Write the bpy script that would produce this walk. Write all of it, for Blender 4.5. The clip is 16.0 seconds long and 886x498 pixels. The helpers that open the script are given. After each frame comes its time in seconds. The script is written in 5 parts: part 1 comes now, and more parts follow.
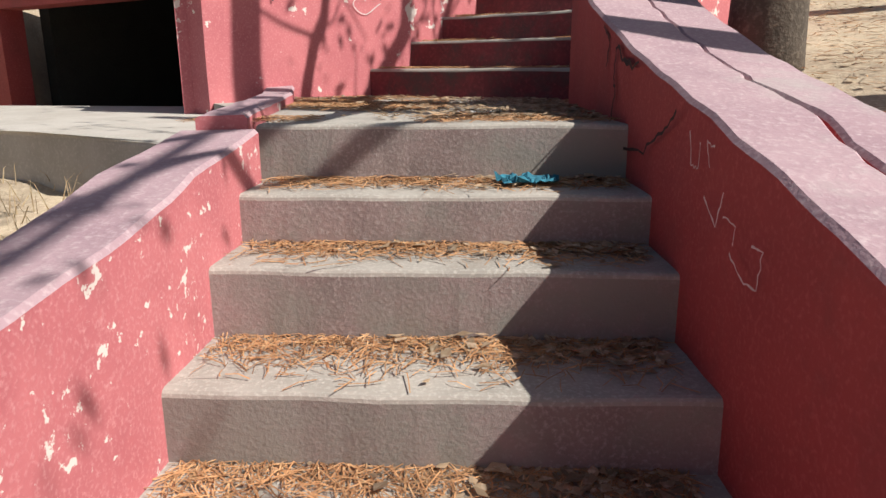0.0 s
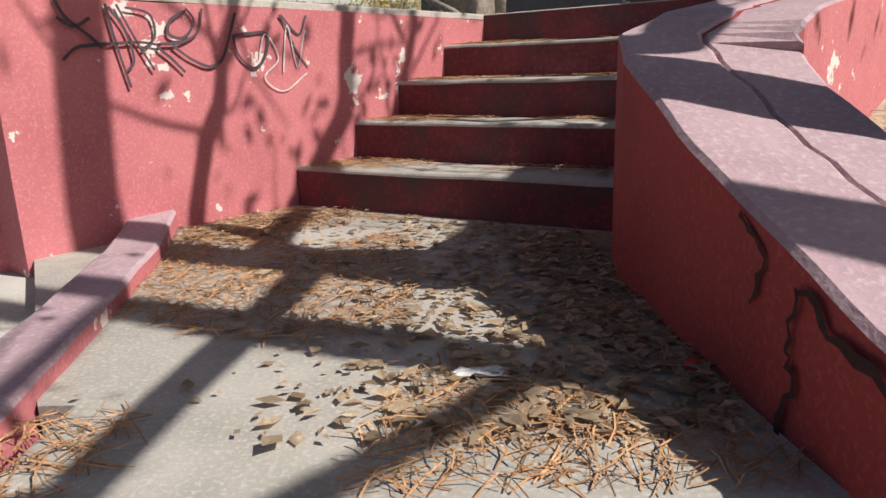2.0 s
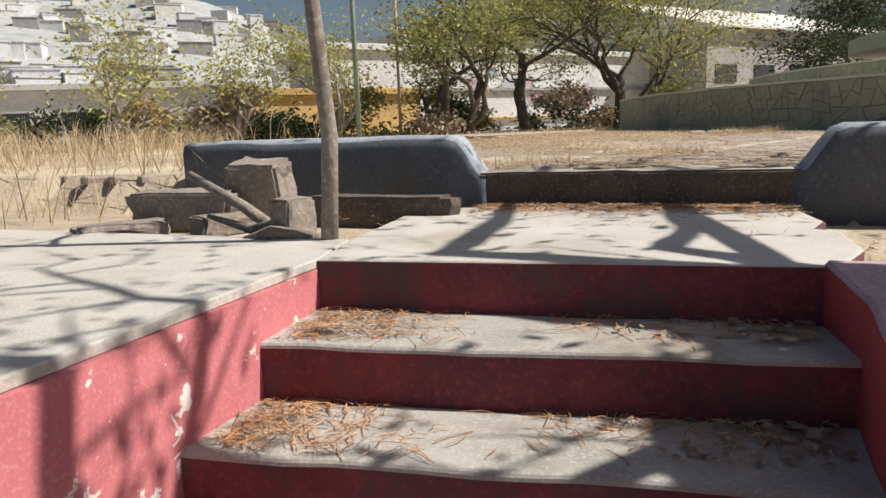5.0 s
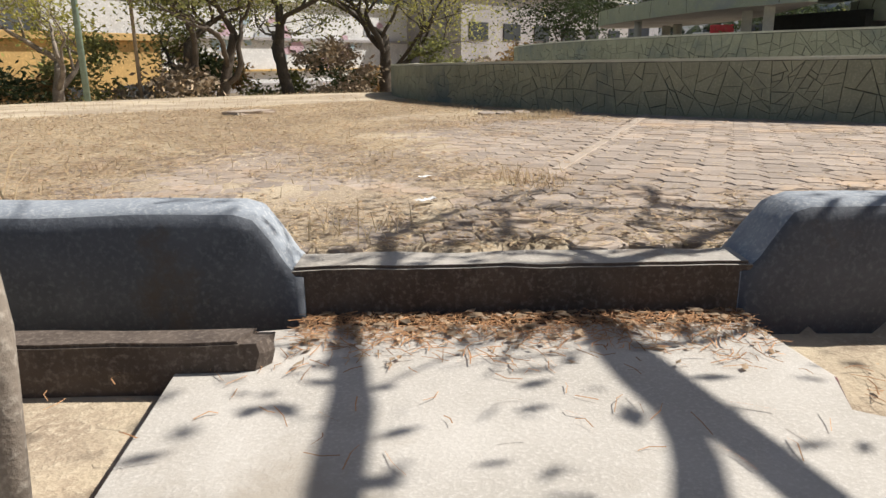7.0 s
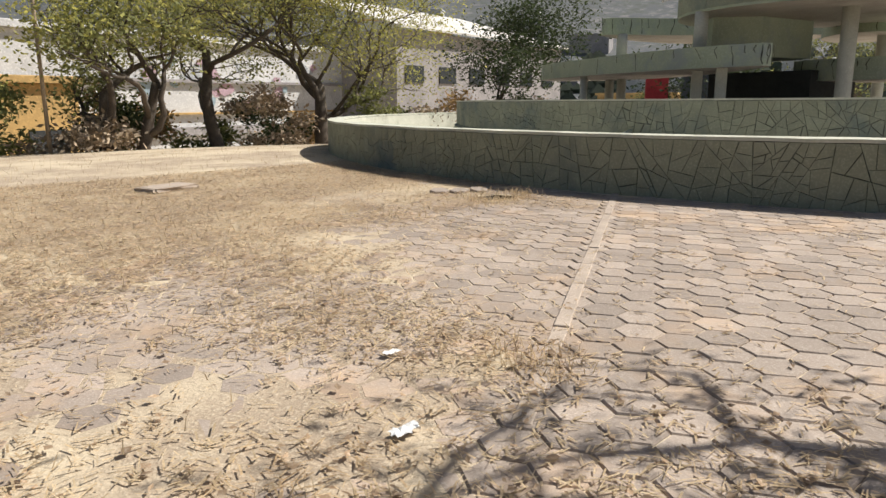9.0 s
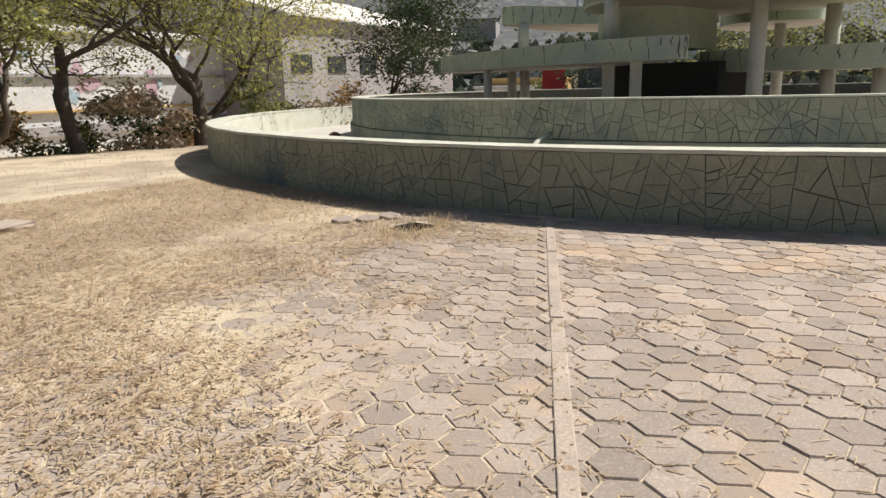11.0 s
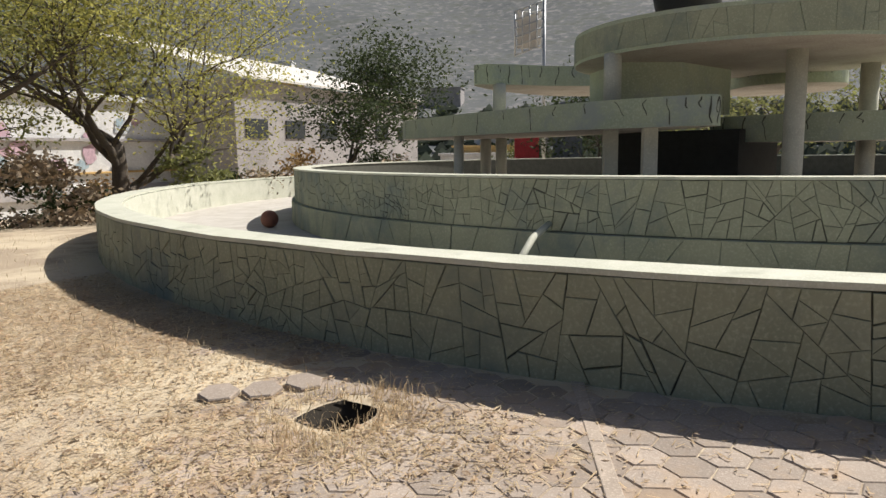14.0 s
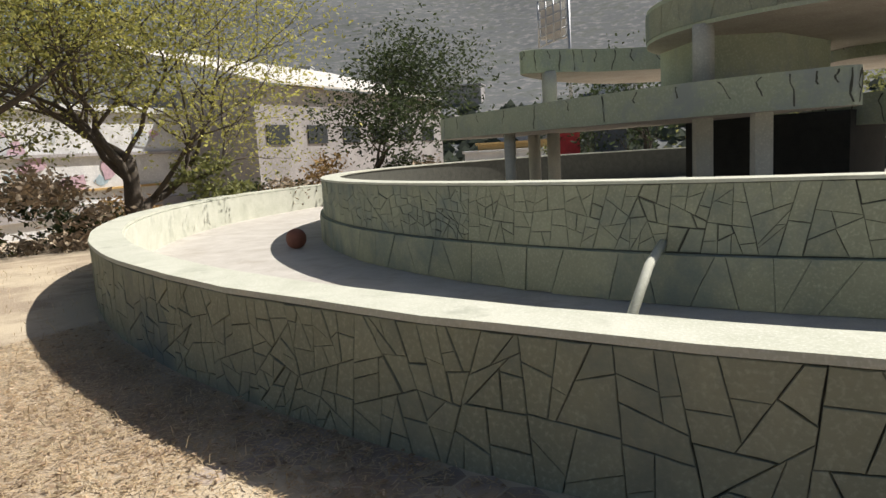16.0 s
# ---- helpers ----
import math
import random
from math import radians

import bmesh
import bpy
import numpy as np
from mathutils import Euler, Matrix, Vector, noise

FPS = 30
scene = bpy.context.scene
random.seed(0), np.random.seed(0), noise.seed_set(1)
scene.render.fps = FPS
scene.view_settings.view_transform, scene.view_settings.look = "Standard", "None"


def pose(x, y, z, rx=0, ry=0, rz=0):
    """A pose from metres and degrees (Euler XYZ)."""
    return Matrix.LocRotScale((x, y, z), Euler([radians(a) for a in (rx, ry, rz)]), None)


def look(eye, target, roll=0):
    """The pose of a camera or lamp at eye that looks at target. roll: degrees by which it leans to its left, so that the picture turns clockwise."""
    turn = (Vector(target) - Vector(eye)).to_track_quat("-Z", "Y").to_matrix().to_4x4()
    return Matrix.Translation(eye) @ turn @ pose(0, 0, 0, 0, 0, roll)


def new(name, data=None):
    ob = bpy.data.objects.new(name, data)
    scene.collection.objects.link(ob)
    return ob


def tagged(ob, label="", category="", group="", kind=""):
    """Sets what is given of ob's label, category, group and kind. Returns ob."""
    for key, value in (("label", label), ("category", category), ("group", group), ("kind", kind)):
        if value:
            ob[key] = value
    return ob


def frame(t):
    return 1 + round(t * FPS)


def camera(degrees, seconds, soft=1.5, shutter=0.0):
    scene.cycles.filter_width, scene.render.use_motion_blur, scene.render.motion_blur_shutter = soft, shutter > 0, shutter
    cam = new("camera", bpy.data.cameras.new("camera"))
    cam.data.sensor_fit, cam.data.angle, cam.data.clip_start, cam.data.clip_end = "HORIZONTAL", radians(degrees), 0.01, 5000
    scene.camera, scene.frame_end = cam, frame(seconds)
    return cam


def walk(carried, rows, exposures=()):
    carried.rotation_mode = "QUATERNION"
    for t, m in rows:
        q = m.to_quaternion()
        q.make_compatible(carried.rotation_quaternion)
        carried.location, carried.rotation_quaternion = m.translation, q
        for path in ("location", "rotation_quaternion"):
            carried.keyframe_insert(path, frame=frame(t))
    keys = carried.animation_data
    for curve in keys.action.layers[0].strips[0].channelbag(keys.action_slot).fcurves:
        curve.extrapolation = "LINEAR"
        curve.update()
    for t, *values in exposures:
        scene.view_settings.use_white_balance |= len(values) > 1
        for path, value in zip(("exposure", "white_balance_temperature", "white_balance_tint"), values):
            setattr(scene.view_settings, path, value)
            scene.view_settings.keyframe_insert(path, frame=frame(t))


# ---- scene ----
cam = camera(64.8, 16.0)
PATH = [
    (0, (0.194, 0.547, 0.181), (0.102, 2.481, -0.32), -0.3),
    (0.5, (0.198, 0.916, 0.235), (0.181, 2.863, -0.224), -0.7),
    (1, (0.154, 1.348, 0.339), (0.031, 3.284, -0.148), -0.6),
    (1.5, (0.082, 1.719, 0.487), (0.068, 3.657, -0.01), -1.3),
    (2, (0.144, 2.09, 0.585), (0.149, 4.03, 0.09), -1.8),
    (2.5, (0.089, 2.409, 0.679), (0.117, 4.372, 0.298), 0.0),
    (3, (0.076, 2.694, 0.817), (0.233, 4.635, 0.363), -1.4),
    (3.5, (0.088, 3.011, 0.979), (0.237, 4.946, 0.495), -2.4),
    (4, (0.042, 3.276, 1.146), (0.477, 5.183, 0.728), -2.5),
    (4.5, (0.067, 3.63, 1.259), (0.67, 5.469, 0.754), -2.0),
    (5, (0.027, 3.98, 1.353), (0.701, 5.83, 1.003), -2.1),
    (7.3, (0.571, 5.615, 1.799), (1.848, 7.07, 1.295), -0.5),
    (7.5, (0.633, 5.725, 1.823), (1.933, 7.177, 1.375), -1.1),
    (8, (0.756, 5.948, 2.038), (2.146, 7.326, 1.628), -3.7),
    (8.5, (0.966, 6.182, 2.149), (2.286, 7.609, 1.68), -0.3),
    (9, (1.173, 6.536, 2.235), (2.561, 7.916, 1.823), -0.3),
    (9.2, (1.246, 6.678, 2.246), (2.744, 7.945, 1.859), -0.6),
    (11.3, (2.499, 7.857, 2.51), (4.08, 8.998, 2.066), -1.0),
    (11.5, (2.721, 7.982, 2.502), (4.331, 9.107, 2.127), -0.5),
    (12, (3.075, 8.233, 2.52), (4.821, 9.16, 2.217), -1.2),
    (12.5, (3.554, 8.598, 2.557), (5.214, 9.683, 2.301), -0.4),
    (13, (4.04, 8.957, 2.584), (5.729, 9.989, 2.293), -0.7),
    (13.5, (4.49, 9.19, 2.597), (6.21, 10.188, 2.382), -2.7),
    (14, (4.906, 9.548, 2.563), (6.562, 10.635, 2.287), -0.8),
    (14.5, (5.269, 9.878, 2.611), (6.876, 11.017, 2.265), -3.1),
    (15, (5.688, 10.257, 2.6), (7.226, 11.474, 2.205), -1.1),
    (15.5, (5.964, 10.587, 2.583), (7.493, 11.836, 2.263), -1.5),
    (16, (6.232, 10.996, 2.631), (7.848, 12.141, 2.353), -3.3),
]
walk(cam, [(t, look(eye, aim, roll)) for t, eye, aim, roll in PATH], [(0, 0.28), (1.5, 0.2), (4.0, 0.3), (5.5, 0.4), (16, 0.4)])

# ---- world, sun ----
SUN_AZ, SUN_EL = radians(-22), radians(47)
world = bpy.data.worlds.new("world")
scene.world = world
world.use_nodes = True
wn = world.node_tree
sky = wn.nodes.new("ShaderNodeTexSky")
sky.sky_type = "NISHITA"
sky.sun_disc = False
sky.sun_elevation = SUN_EL
sky.sun_rotation = radians(90) - SUN_AZ
sky.dust_density = 2.5
wn.links.new(sky.outputs[0], wn.nodes["Background"].inputs[0])
wn.nodes["Background"].inputs[1].default_value = 0.05
sun = new("sun", bpy.data.lights.new("sun", "SUN"))
sun.data.energy = 5.0
sun.data.angle = radians(0.55)
sun.data.color = (1.0, 0.95, 0.87)
sun.matrix_world = look((60 * math.cos(SUN_AZ) * math.cos(SUN_EL), 60 * math.sin(SUN_AZ) * math.cos(SUN_EL), 60 * math.sin(SUN_EL)), (0, 0, 0))


# ---- materials ----
def mat(name, base, dark=None, light=None, scale=6.0, fine=60.0, rough=0.9, bump=0.3, spots=None, spot_cut=0.66, spot_scale=5.0, per_piece=0.0, metal=0.0, stain=None, stain_cut=0.6, stain_scale=1.3, per_island=0.0, glow_through=0.0):
    """A weathered surface: two scales of noise, with optional stains, flaked spots and a shift from piece to piece."""
    m = bpy.data.materials.new(name)
    m.use_nodes = True
    nt = m.node_tree
    N, L = nt.nodes.new, nt.links.new
    bsdf = nt.nodes["Principled BSDF"]
    bsdf.inputs["Roughness"].default_value = rough
    bsdf.inputs["Metallic"].default_value = metal
    geo = N("ShaderNodeNewGeometry")

    def tex(sc, detail=6.0, r=0.6):
        n = N("ShaderNodeTexNoise")
        n.inputs["Scale"].default_value = sc
        n.inputs["Detail"].default_value = detail
        n.inputs["Roughness"].default_value = r
        L(geo.outputs["Position"], n.inputs["Vector"])
        return n

    def mixed(fac, a, b):
        n = N("ShaderNodeMix")
        n.data_type = "RGBA"
        if hasattr(fac, "links"):
            L(fac, n.inputs[0])
        else:
            n.inputs[0].default_value = fac
        for sock, v in ((n.inputs[6], a), (n.inputs[7], b)):
            if isinstance(v, tuple):
                sock.default_value = (*v, 1)
            else:
                L(v, sock)
        return n.outputs[2]

    def step(value, lo, hi):
        n = N("ShaderNodeMapRange")
        n.inputs[1].default_value, n.inputs[2].default_value = lo, hi
        L(value, n.inputs[0])
        return n.outputs[0]

    dark = dark or tuple(c * 0.62 for c in base)
    light = light or tuple(min(1, c * 1.25) for c in base)
    big, small = tex(scale), tex(fine, 4.0)
    col = mixed(step(big.outputs[0], 0.3, 0.7), dark, base)
    col = mixed(step(small.outputs[0], 0.5, 0.78), col, light)
    if stain:
        s = tex(stain_scale, 8.0, 0.7)
        col = mixed(step(s.outputs[0], stain_cut - 0.06, stain_cut + 0.08), col, stain)
    if spots:
        s = tex(spot_scale, 5.0, 0.62)
        s2 = tex(spot_scale * 0.22, 2.0, 0.5)
        add = N("ShaderNodeMath")
        add.operation = "MULTIPLY_ADD"
        L(s2.outputs[0], add.inputs[0])
        add.inputs[1].default_value = 0.55
        L(s.outputs[0], add.inputs[2])
        col = mixed(step(add.outputs[0], spot_cut + 0.2, spot_cut + 0.225), col, spots)
    if per_piece or per_island:
        if per_piece:
            info = N("ShaderNodeObjectInfo").outputs["Random"]
        else:
            info = geo.outputs["Random Per Island"]
        hsv = N("ShaderNodeHueSaturation")
        rng = N("ShaderNodeMapRange")
        amount = per_piece or per_island
        rng.inputs[3].default_value, rng.inputs[4].default_value = 1 - amount, 1 + amount
        L(info, rng.inputs[0])
        L(rng.outputs[0], hsv.inputs["Value"])
        L(col, hsv.inputs["Color"])
        col = hsv.outputs[0]
    L(col, bsdf.inputs["Base Color"])
    if bump:
        b = N("ShaderNodeBump")
        b.inputs["Strength"].default_value = bump
        b.inputs["Distance"].default_value = 0.008
        mx = N("ShaderNodeMath")
        mx.operation = "ADD"
        L(big.outputs[0], mx.inputs[0])
        L(small.outputs[0], mx.inputs[1])
        L(mx.outputs[0], b.inputs["Height"])
        L(b.outputs[0], bsdf.inputs["Normal"])
    if glow_through:
        # thin leaves let part of the sun through
        thin = N("ShaderNodeBsdfTranslucent")
        L(col, thin.inputs["Color"])
        both = N("ShaderNodeMixShader")
        both.inputs[0].default_value = glow_through
        L(bsdf.outputs[0], both.inputs[1])
        L(thin.outputs[0], both.inputs[2])
        L(both.outputs[0], nt.nodes["Material Output"].inputs["Surface"])
    return m


PINK = mat("pink_paint", (0.56, 0.175, 0.19), (0.45, 0.125, 0.145), (0.62, 0.26, 0.27), 3.0, 90, 0.8, 0.16, spots=(0.74, 0.64, 0.60), spot_cut=0.715, spot_scale=10.0)
PINK_FLAKED = mat("flaking_pink_paint", (0.56, 0.175, 0.19), (0.42, 0.115, 0.135), (0.62, 0.28, 0.29), 3.0, 90, 0.8, 0.2, spots=(0.72, 0.64, 0.60), spot_cut=0.725, spot_scale=30.0)
PINK_TOP = mat("faded_pink_top", (0.45, 0.315, 0.345), (0.34, 0.225, 0.26), (0.53, 0.42, 0.44), 4.0, 60, 0.85, 0.4, stain=(0.42, 0.36, 0.36), stain_cut=0.62)
RED = mat("red_paint", (0.37, 0.06, 0.058), (0.27, 0.042, 0.045), (0.44, 0.10, 0.095), 2.0, 80, 0.75, 0.12, stain=(0.24, 0.05, 0.05), stain_cut=0.6)
RISER = mat("worn_red_riser", (0.24, 0.045, 0.055), (0.12, 0.035, 0.042), (0.32, 0.07, 0.08), 5.0, 50, 0.85, 0.4, stain=(0.09, 0.06, 0.06), stain_cut=0.55, stain_scale=2.4)
RISER_LOW = mat("faded_riser", (0.38, 0.29, 0.28), (0.22, 0.18, 0.17), (0.46, 0.40, 0.38), 3.0, 90, 0.9, 0.3, stain=(0.27, 0.255, 0.23), stain_cut=0.5, stain_scale=1.8)
TREAD = mat("tread_concrete", (0.42, 0.39, 0.35), (0.30, 0.28, 0.25), (0.54, 0.51, 0.47), 4.0, 90, 0.92, 0.2, stain=(0.27, 0.23, 0.19), stain_cut=0.60)
SLAB = mat("slab_concrete", (0.52, 0.49, 0.45), (0.40, 0.37, 0.33), (0.60, 0.57, 0.53), 3.0, 80, 0.92, 0.35, stain=(0.38, 0.34, 0.29), stain_cut=0.6)
# concrete darkened for the shade on the kerb front; KERB_TOP is the lit tone
KERB = mat("shade_dark_kerb_concrete", (0.13, 0.10, 0.08), (0.06, 0.045, 0.037), (0.22, 0.18, 0.15), 5.0, 60, 0.92, 0.5)
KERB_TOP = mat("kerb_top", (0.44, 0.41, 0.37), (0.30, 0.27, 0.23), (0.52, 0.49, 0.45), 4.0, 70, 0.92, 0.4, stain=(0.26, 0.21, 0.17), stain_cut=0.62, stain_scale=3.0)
# parapet sides: paint darkened for the shade they stand in
GREY = mat("shade_dark_grey_blue_paint", (0.11, 0.122, 0.145), (0.075, 0.083, 0.10), (0.16, 0.175, 0.20), 4.0, 55, 0.85, 0.3, stain=(0.10, 0.085, 0.075), stain_cut=0.62, stain_scale=2.2)
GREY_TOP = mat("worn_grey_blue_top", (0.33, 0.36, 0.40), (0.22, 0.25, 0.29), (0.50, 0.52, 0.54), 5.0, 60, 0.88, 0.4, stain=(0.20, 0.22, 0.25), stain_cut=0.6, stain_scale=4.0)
GREEN = mat("sage_green_paint", (0.32, 0.325, 0.235), (0.23, 0.245, 0.18), (0.41, 0.41, 0.31), 1.5, 40, 0.88, 0.3, stain=(0.20, 0.22, 0.18), stain_cut=0.58, stain_scale=0.8, per_piece=0.05)
GREEN_JOINED = mat("sage_green_stone", (0.32, 0.325, 0.235), (0.23, 0.245, 0.18), (0.41, 0.41, 0.31), 1.5, 40, 0.88, 0.3, stain=(0.16, 0.19, 0.175), stain_cut=0.55, stain_scale=0.5, per_island=0.08)
GREEN_SLAB = mat("sage_green_slab", (0.40, 0.43, 0.31), (0.30, 0.34, 0.26), (0.50, 0.52, 0.41), 1.8, 30, 0.85, 0.3, stain=(0.30, 0.33, 0.31), stain_cut=0.57, stain_scale=1.1)
JOINT = mat("dark_joint", (0.085, 0.085, 0.068), rough=0.95)
COPING = mat("worn_coping", (0.56, 0.56, 0.47), (0.44, 0.45, 0.36), (0.66, 0.66, 0.60), 3.0, 60, 0.9, 0.4, stain=(0.36, 0.37, 0.30), stain_cut=0.62, stain_scale=2.0)
COLUMN = mat("pale_column_paint", (0.52, 0.51, 0.44), (0.42, 0.41, 0.35), None, 3.0, 40, 0.85, 0.25)
SOFFIT = mat("stained_soffit", (0.42, 0.37, 0.30), (0.30, 0.25, 0.20), None, 1.2, 30, 0.95, 0.2)
# near-black for unlit interiors: their shade is in the colour
BLACK = mat("unlit_interior_black", (0.03, 0.03, 0.028), rough=0.95)
BRONZE = mat("dark_bronze", (0.025, 0.023, 0.022), rough=0.6, metal=0.4)
PAVER = mat("paver_concrete", (0.37, 0.305, 0.255), (0.28, 0.23, 0.19), (0.47, 0.405, 0.345), 2.0, 70, 0.93, 0.4, per_piece=0.20, stain=(0.40, 0.30, 0.22), stain_cut=0.58, stain_scale=1.1)
PAVER_JOINED = mat("paver_concrete_far", (0.37, 0.305, 0.255), (0.28, 0.23, 0.19), (0.47, 0.405, 0.345), 2.0, 70, 0.93, 0.4, per_island=0.20, stain=(0.42, 0.31, 0.22), stain_cut=0.56, stain_scale=1.1)
STRIP = mat("strip_concrete", (0.46, 0.38, 0.31), None, None, 3.0, 60, 0.93, 0.35)
EARTH = mat("dry_earth", (0.43, 0.345, 0.25), (0.30, 0.235, 0.17), (0.60, 0.51, 0.385), 1.2, 45, 1.0, 1.0, stain=(0.54, 0.455, 0.33), stain_cut=0.52, stain_scale=0.6)
STRAW = mat("straw", (0.62, 0.51, 0.34), (0.44, 0.31, 0.18), (0.72, 0.62, 0.45), 2.0, 50, 1.0, 0.0, per_island=0.25, glow_through=0.4)
NEEDLE = mat("pine_needles", (0.46, 0.25, 0.12), (0.32, 0.155, 0.07), (0.60, 0.40, 0.22), 3.0, 50, 0.9, 0.0, per_island=0.4)
LEAF_DRY = mat("dry_leaf", (0.48, 0.36, 0.24), (0.32, 0.22, 0.14), (0.68, 0.58, 0.46), 3.0, 50, 0.9, 0.0, per_island=0.45, glow_through=0.4)
BARK = mat("bark", (0.11, 0.085, 0.065), (0.06, 0.048, 0.038), (0.20, 0.165, 0.13), 6.0, 50, 0.95, 0.8)
BARK_PALE = mat("pale_bark", (0.27, 0.23, 0.19), (0.16, 0.13, 0.105), (0.40, 0.36, 0.31), 6.0, 40, 0.95, 0.7)
LEAF_G = mat("olive_leaves", (0.24, 0.25, 0.09), (0.15, 0.165, 0.06), (0.34, 0.32, 0.13), 0.7, 9, 0.8, 0.0, per_island=0.35, glow_through=0.4)
LEAF_Y = mat("yellowing_leaves", (0.44, 0.41, 0.11), (0.28, 0.29, 0.08), (0.58, 0.50, 0.17), 0.7, 9, 0.8, 0.0, per_island=0.35, glow_through=0.4)
LEAF_D = mat("dark_leaves", (0.055, 0.075, 0.03), (0.035, 0.05, 0.02), (0.09, 0.11, 0.045), 0.7, 9, 0.8, 0.0, per_island=0.35, glow_through=0.4)
TWIGS = mat("dry_twigs", (0.38, 0.30, 0.21), (0.25, 0.19, 0.135), None, 1.0, 20, 0.95, 0.0, per_island=0.3)
RUST = mat("russet_scrub", (0.44, 0.29, 0.13), (0.28, 0.18, 0.08), None, 1.0, 9, 0.95, 0.0, per_island=0.4, glow_through=0.4)
WHITE = mat("whitewash", (0.66, 0.66, 0.66), (0.46, 0.46, 0.46), (0.80, 0.80, 0.79), 0.6, 10, 0.85, 0.1)
OCHRE = mat("ochre_wall", (0.52, 0.34, 0.13), None, None, 0.6, 10, 0.85, 0.1)
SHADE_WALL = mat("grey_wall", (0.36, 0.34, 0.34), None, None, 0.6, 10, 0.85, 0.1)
ROOF = mat("pale_sheet_roof", (0.66, 0.64, 0.60), (0.5, 0.47, 0.43), None, 0.4, 10, 0.7, 0.1)
GLASS_DARK = mat("dark_window", (0.05, 0.055, 0.06), rough=0.15, bump=0)
# distance haze is mixed into both hill colours, bluish grey and pale
HILL = mat("haze_grey_scrub_hillside", (0.13, 0.134, 0.142), (0.065, 0.075, 0.08), (0.27, 0.255, 0.25), 0.12, 0.26, 1.0, 0.0, stain=(0.075, 0.085, 0.075), stain_cut=0.54, stain_scale=0.12)
HILL_PALE = mat("haze_pale_far_slope", (0.40, 0.40, 0.40), (0.30, 0.31, 0.31), (0.50, 0.49, 0.47), 0.05, 0.3, 1.0, 0.0, stain=(0.27, 0.30, 0.26), stain_cut=0.56, stain_scale=0.09)
POLE = mat("green_pole_paint", (0.22, 0.30, 0.24), rough=0.6, bump=0.05)
STEEL = mat("galvanised_steel", (0.5, 0.52, 0.54), rough=0.45, metal=0.7, bump=0.05)
INK = mat("black_spray_paint", (0.09, 0.06, 0.075), rough=0.7, bump=0.0)
CHALK = mat("white_scratch", (0.75, 0.66, 0.66), rough=0.9, bump=0.0)
TEAL = mat("teal_rag", (0.03, 0.19, 0.27), (0.015, 0.10, 0.15), None, 8.0, 40, 0.9, 0.3)
RED_RAG = mat("red_plastic", (0.55, 0.05, 0.03), rough=0.5, bump=0.1)
PAPER = mat("white_paper", (0.75, 0.75, 0.74), rough=0.8, bump=0.1)
POSTER = mat("red_poster", (0.50, 0.035, 0.04), rough=0.6, bump=0.0)
STONE = mat("rough_stone", (0.30, 0.25, 0.21), (0.18, 0.15, 0.13), (0.42, 0.37, 0.32), 5.0, 40, 0.95, 0.8)
# pit lining is near-black: the hole's shade is put into the soil colour
HOLE = mat("shade_dark_soil", (0.035, 0.028, 0.02), rough=1.0)
# near-black for the flat ribbons that draw the wall's cracks
CRACK = mat("crack_black", (0.05, 0.03, 0.03), rough=1.0, bump=0.0)
MURAL = [mat("mural_" + n, c, rough=0.8, bump=0.0) for n, c in (("pink", (0.52, 0.36, 0.42)), ("blue", (0.36, 0.46, 0.52)), ("grey", (0.48, 0.50, 0.52)))]


# ---- mesh helpers ----
def mesh_from(name, verts, faces, mats, mat_idx=None, smooth=False):
    me = bpy.data.meshes.new(name)
    me.from_pydata([tuple(v) for v in verts], [], faces)
    for m in mats if isinstance(mats, (list, tuple)) else [mats]:
        me.materials.append(m)
    if mat_idx is not None:
        me.polygons.foreach_set("material_index", mat_idx)
    if smooth:
        me.polygons.foreach_set("use_smooth", [True] * len(me.polygons))
    me.update()
    return me


def empty(name, loc, label, category, kind="", group=""):
    ob = new(name)
    ob.location = loc
    ob.empty_display_size = 0.1
    return tagged(ob, label, category, group, kind)


def adopt(child, parent):
    child.parent = parent
    child.matrix_parent_inverse = (Matrix.Translation(parent.location) if parent.parent is None else parent.matrix_basis).inverted()
    return child


def part(name, bm, material=None, parent=None, label="", smooth=False):
    """Links a bmesh (or a ready mesh) as one mesh object, under a thing where one is given."""
    if isinstance(bm, bpy.types.Mesh):
        me = bm
    else:
        me = bpy.data.meshes.new(name)
        bmesh.ops.recalc_face_normals(bm, faces=bm.faces)
        bm.to_mesh(me)
        bm.free()
        for m in material if isinstance(material, (list, tuple)) else [material]:
            me.materials.append(m)
        if smooth:
            me.polygons.foreach_set("use_smooth", [True] * len(me.polygons))
    ob = new(name, me)
    if label:
        ob["label"] = label
    if parent is not None:
        adopt(ob, parent)
    return ob


def prism(poly, z0, z1, bevel=0.0, rough=0.0, top_mat=0):
    """An upright prism over a plan polygon; z0 and z1 are numbers or one for each corner."""
    bm = bmesh.new()
    n = len(poly)
    lo = z0 if isinstance(z0, (list, tuple)) else [z0] * n
    hi = z1 if isinstance(z1, (list, tuple)) else [z1] * n
    a = [bm.verts.new((p[0], p[1], lo[i])) for i, p in enumerate(poly)]
    b = [bm.verts.new((p[0], p[1], hi[i])) for i, p in enumerate(poly)]
    bm.faces.new(a[::-1])
    top = bm.faces.new(b)
    top.material_index = top_mat
    for i in range(n):
        bm.faces.new((a[i], a[(i + 1) % n], b[(i + 1) % n], b[i]))
    if bevel:
        edges = [e for e in bm.edges if all(v in b for v in e.verts)]
        bmesh.ops.bevel(bm, geom=edges, offset=bevel, segments=3, affect="EDGES", profile=0.5)
    if rough:
        roughen(bm, rough)
    return bm


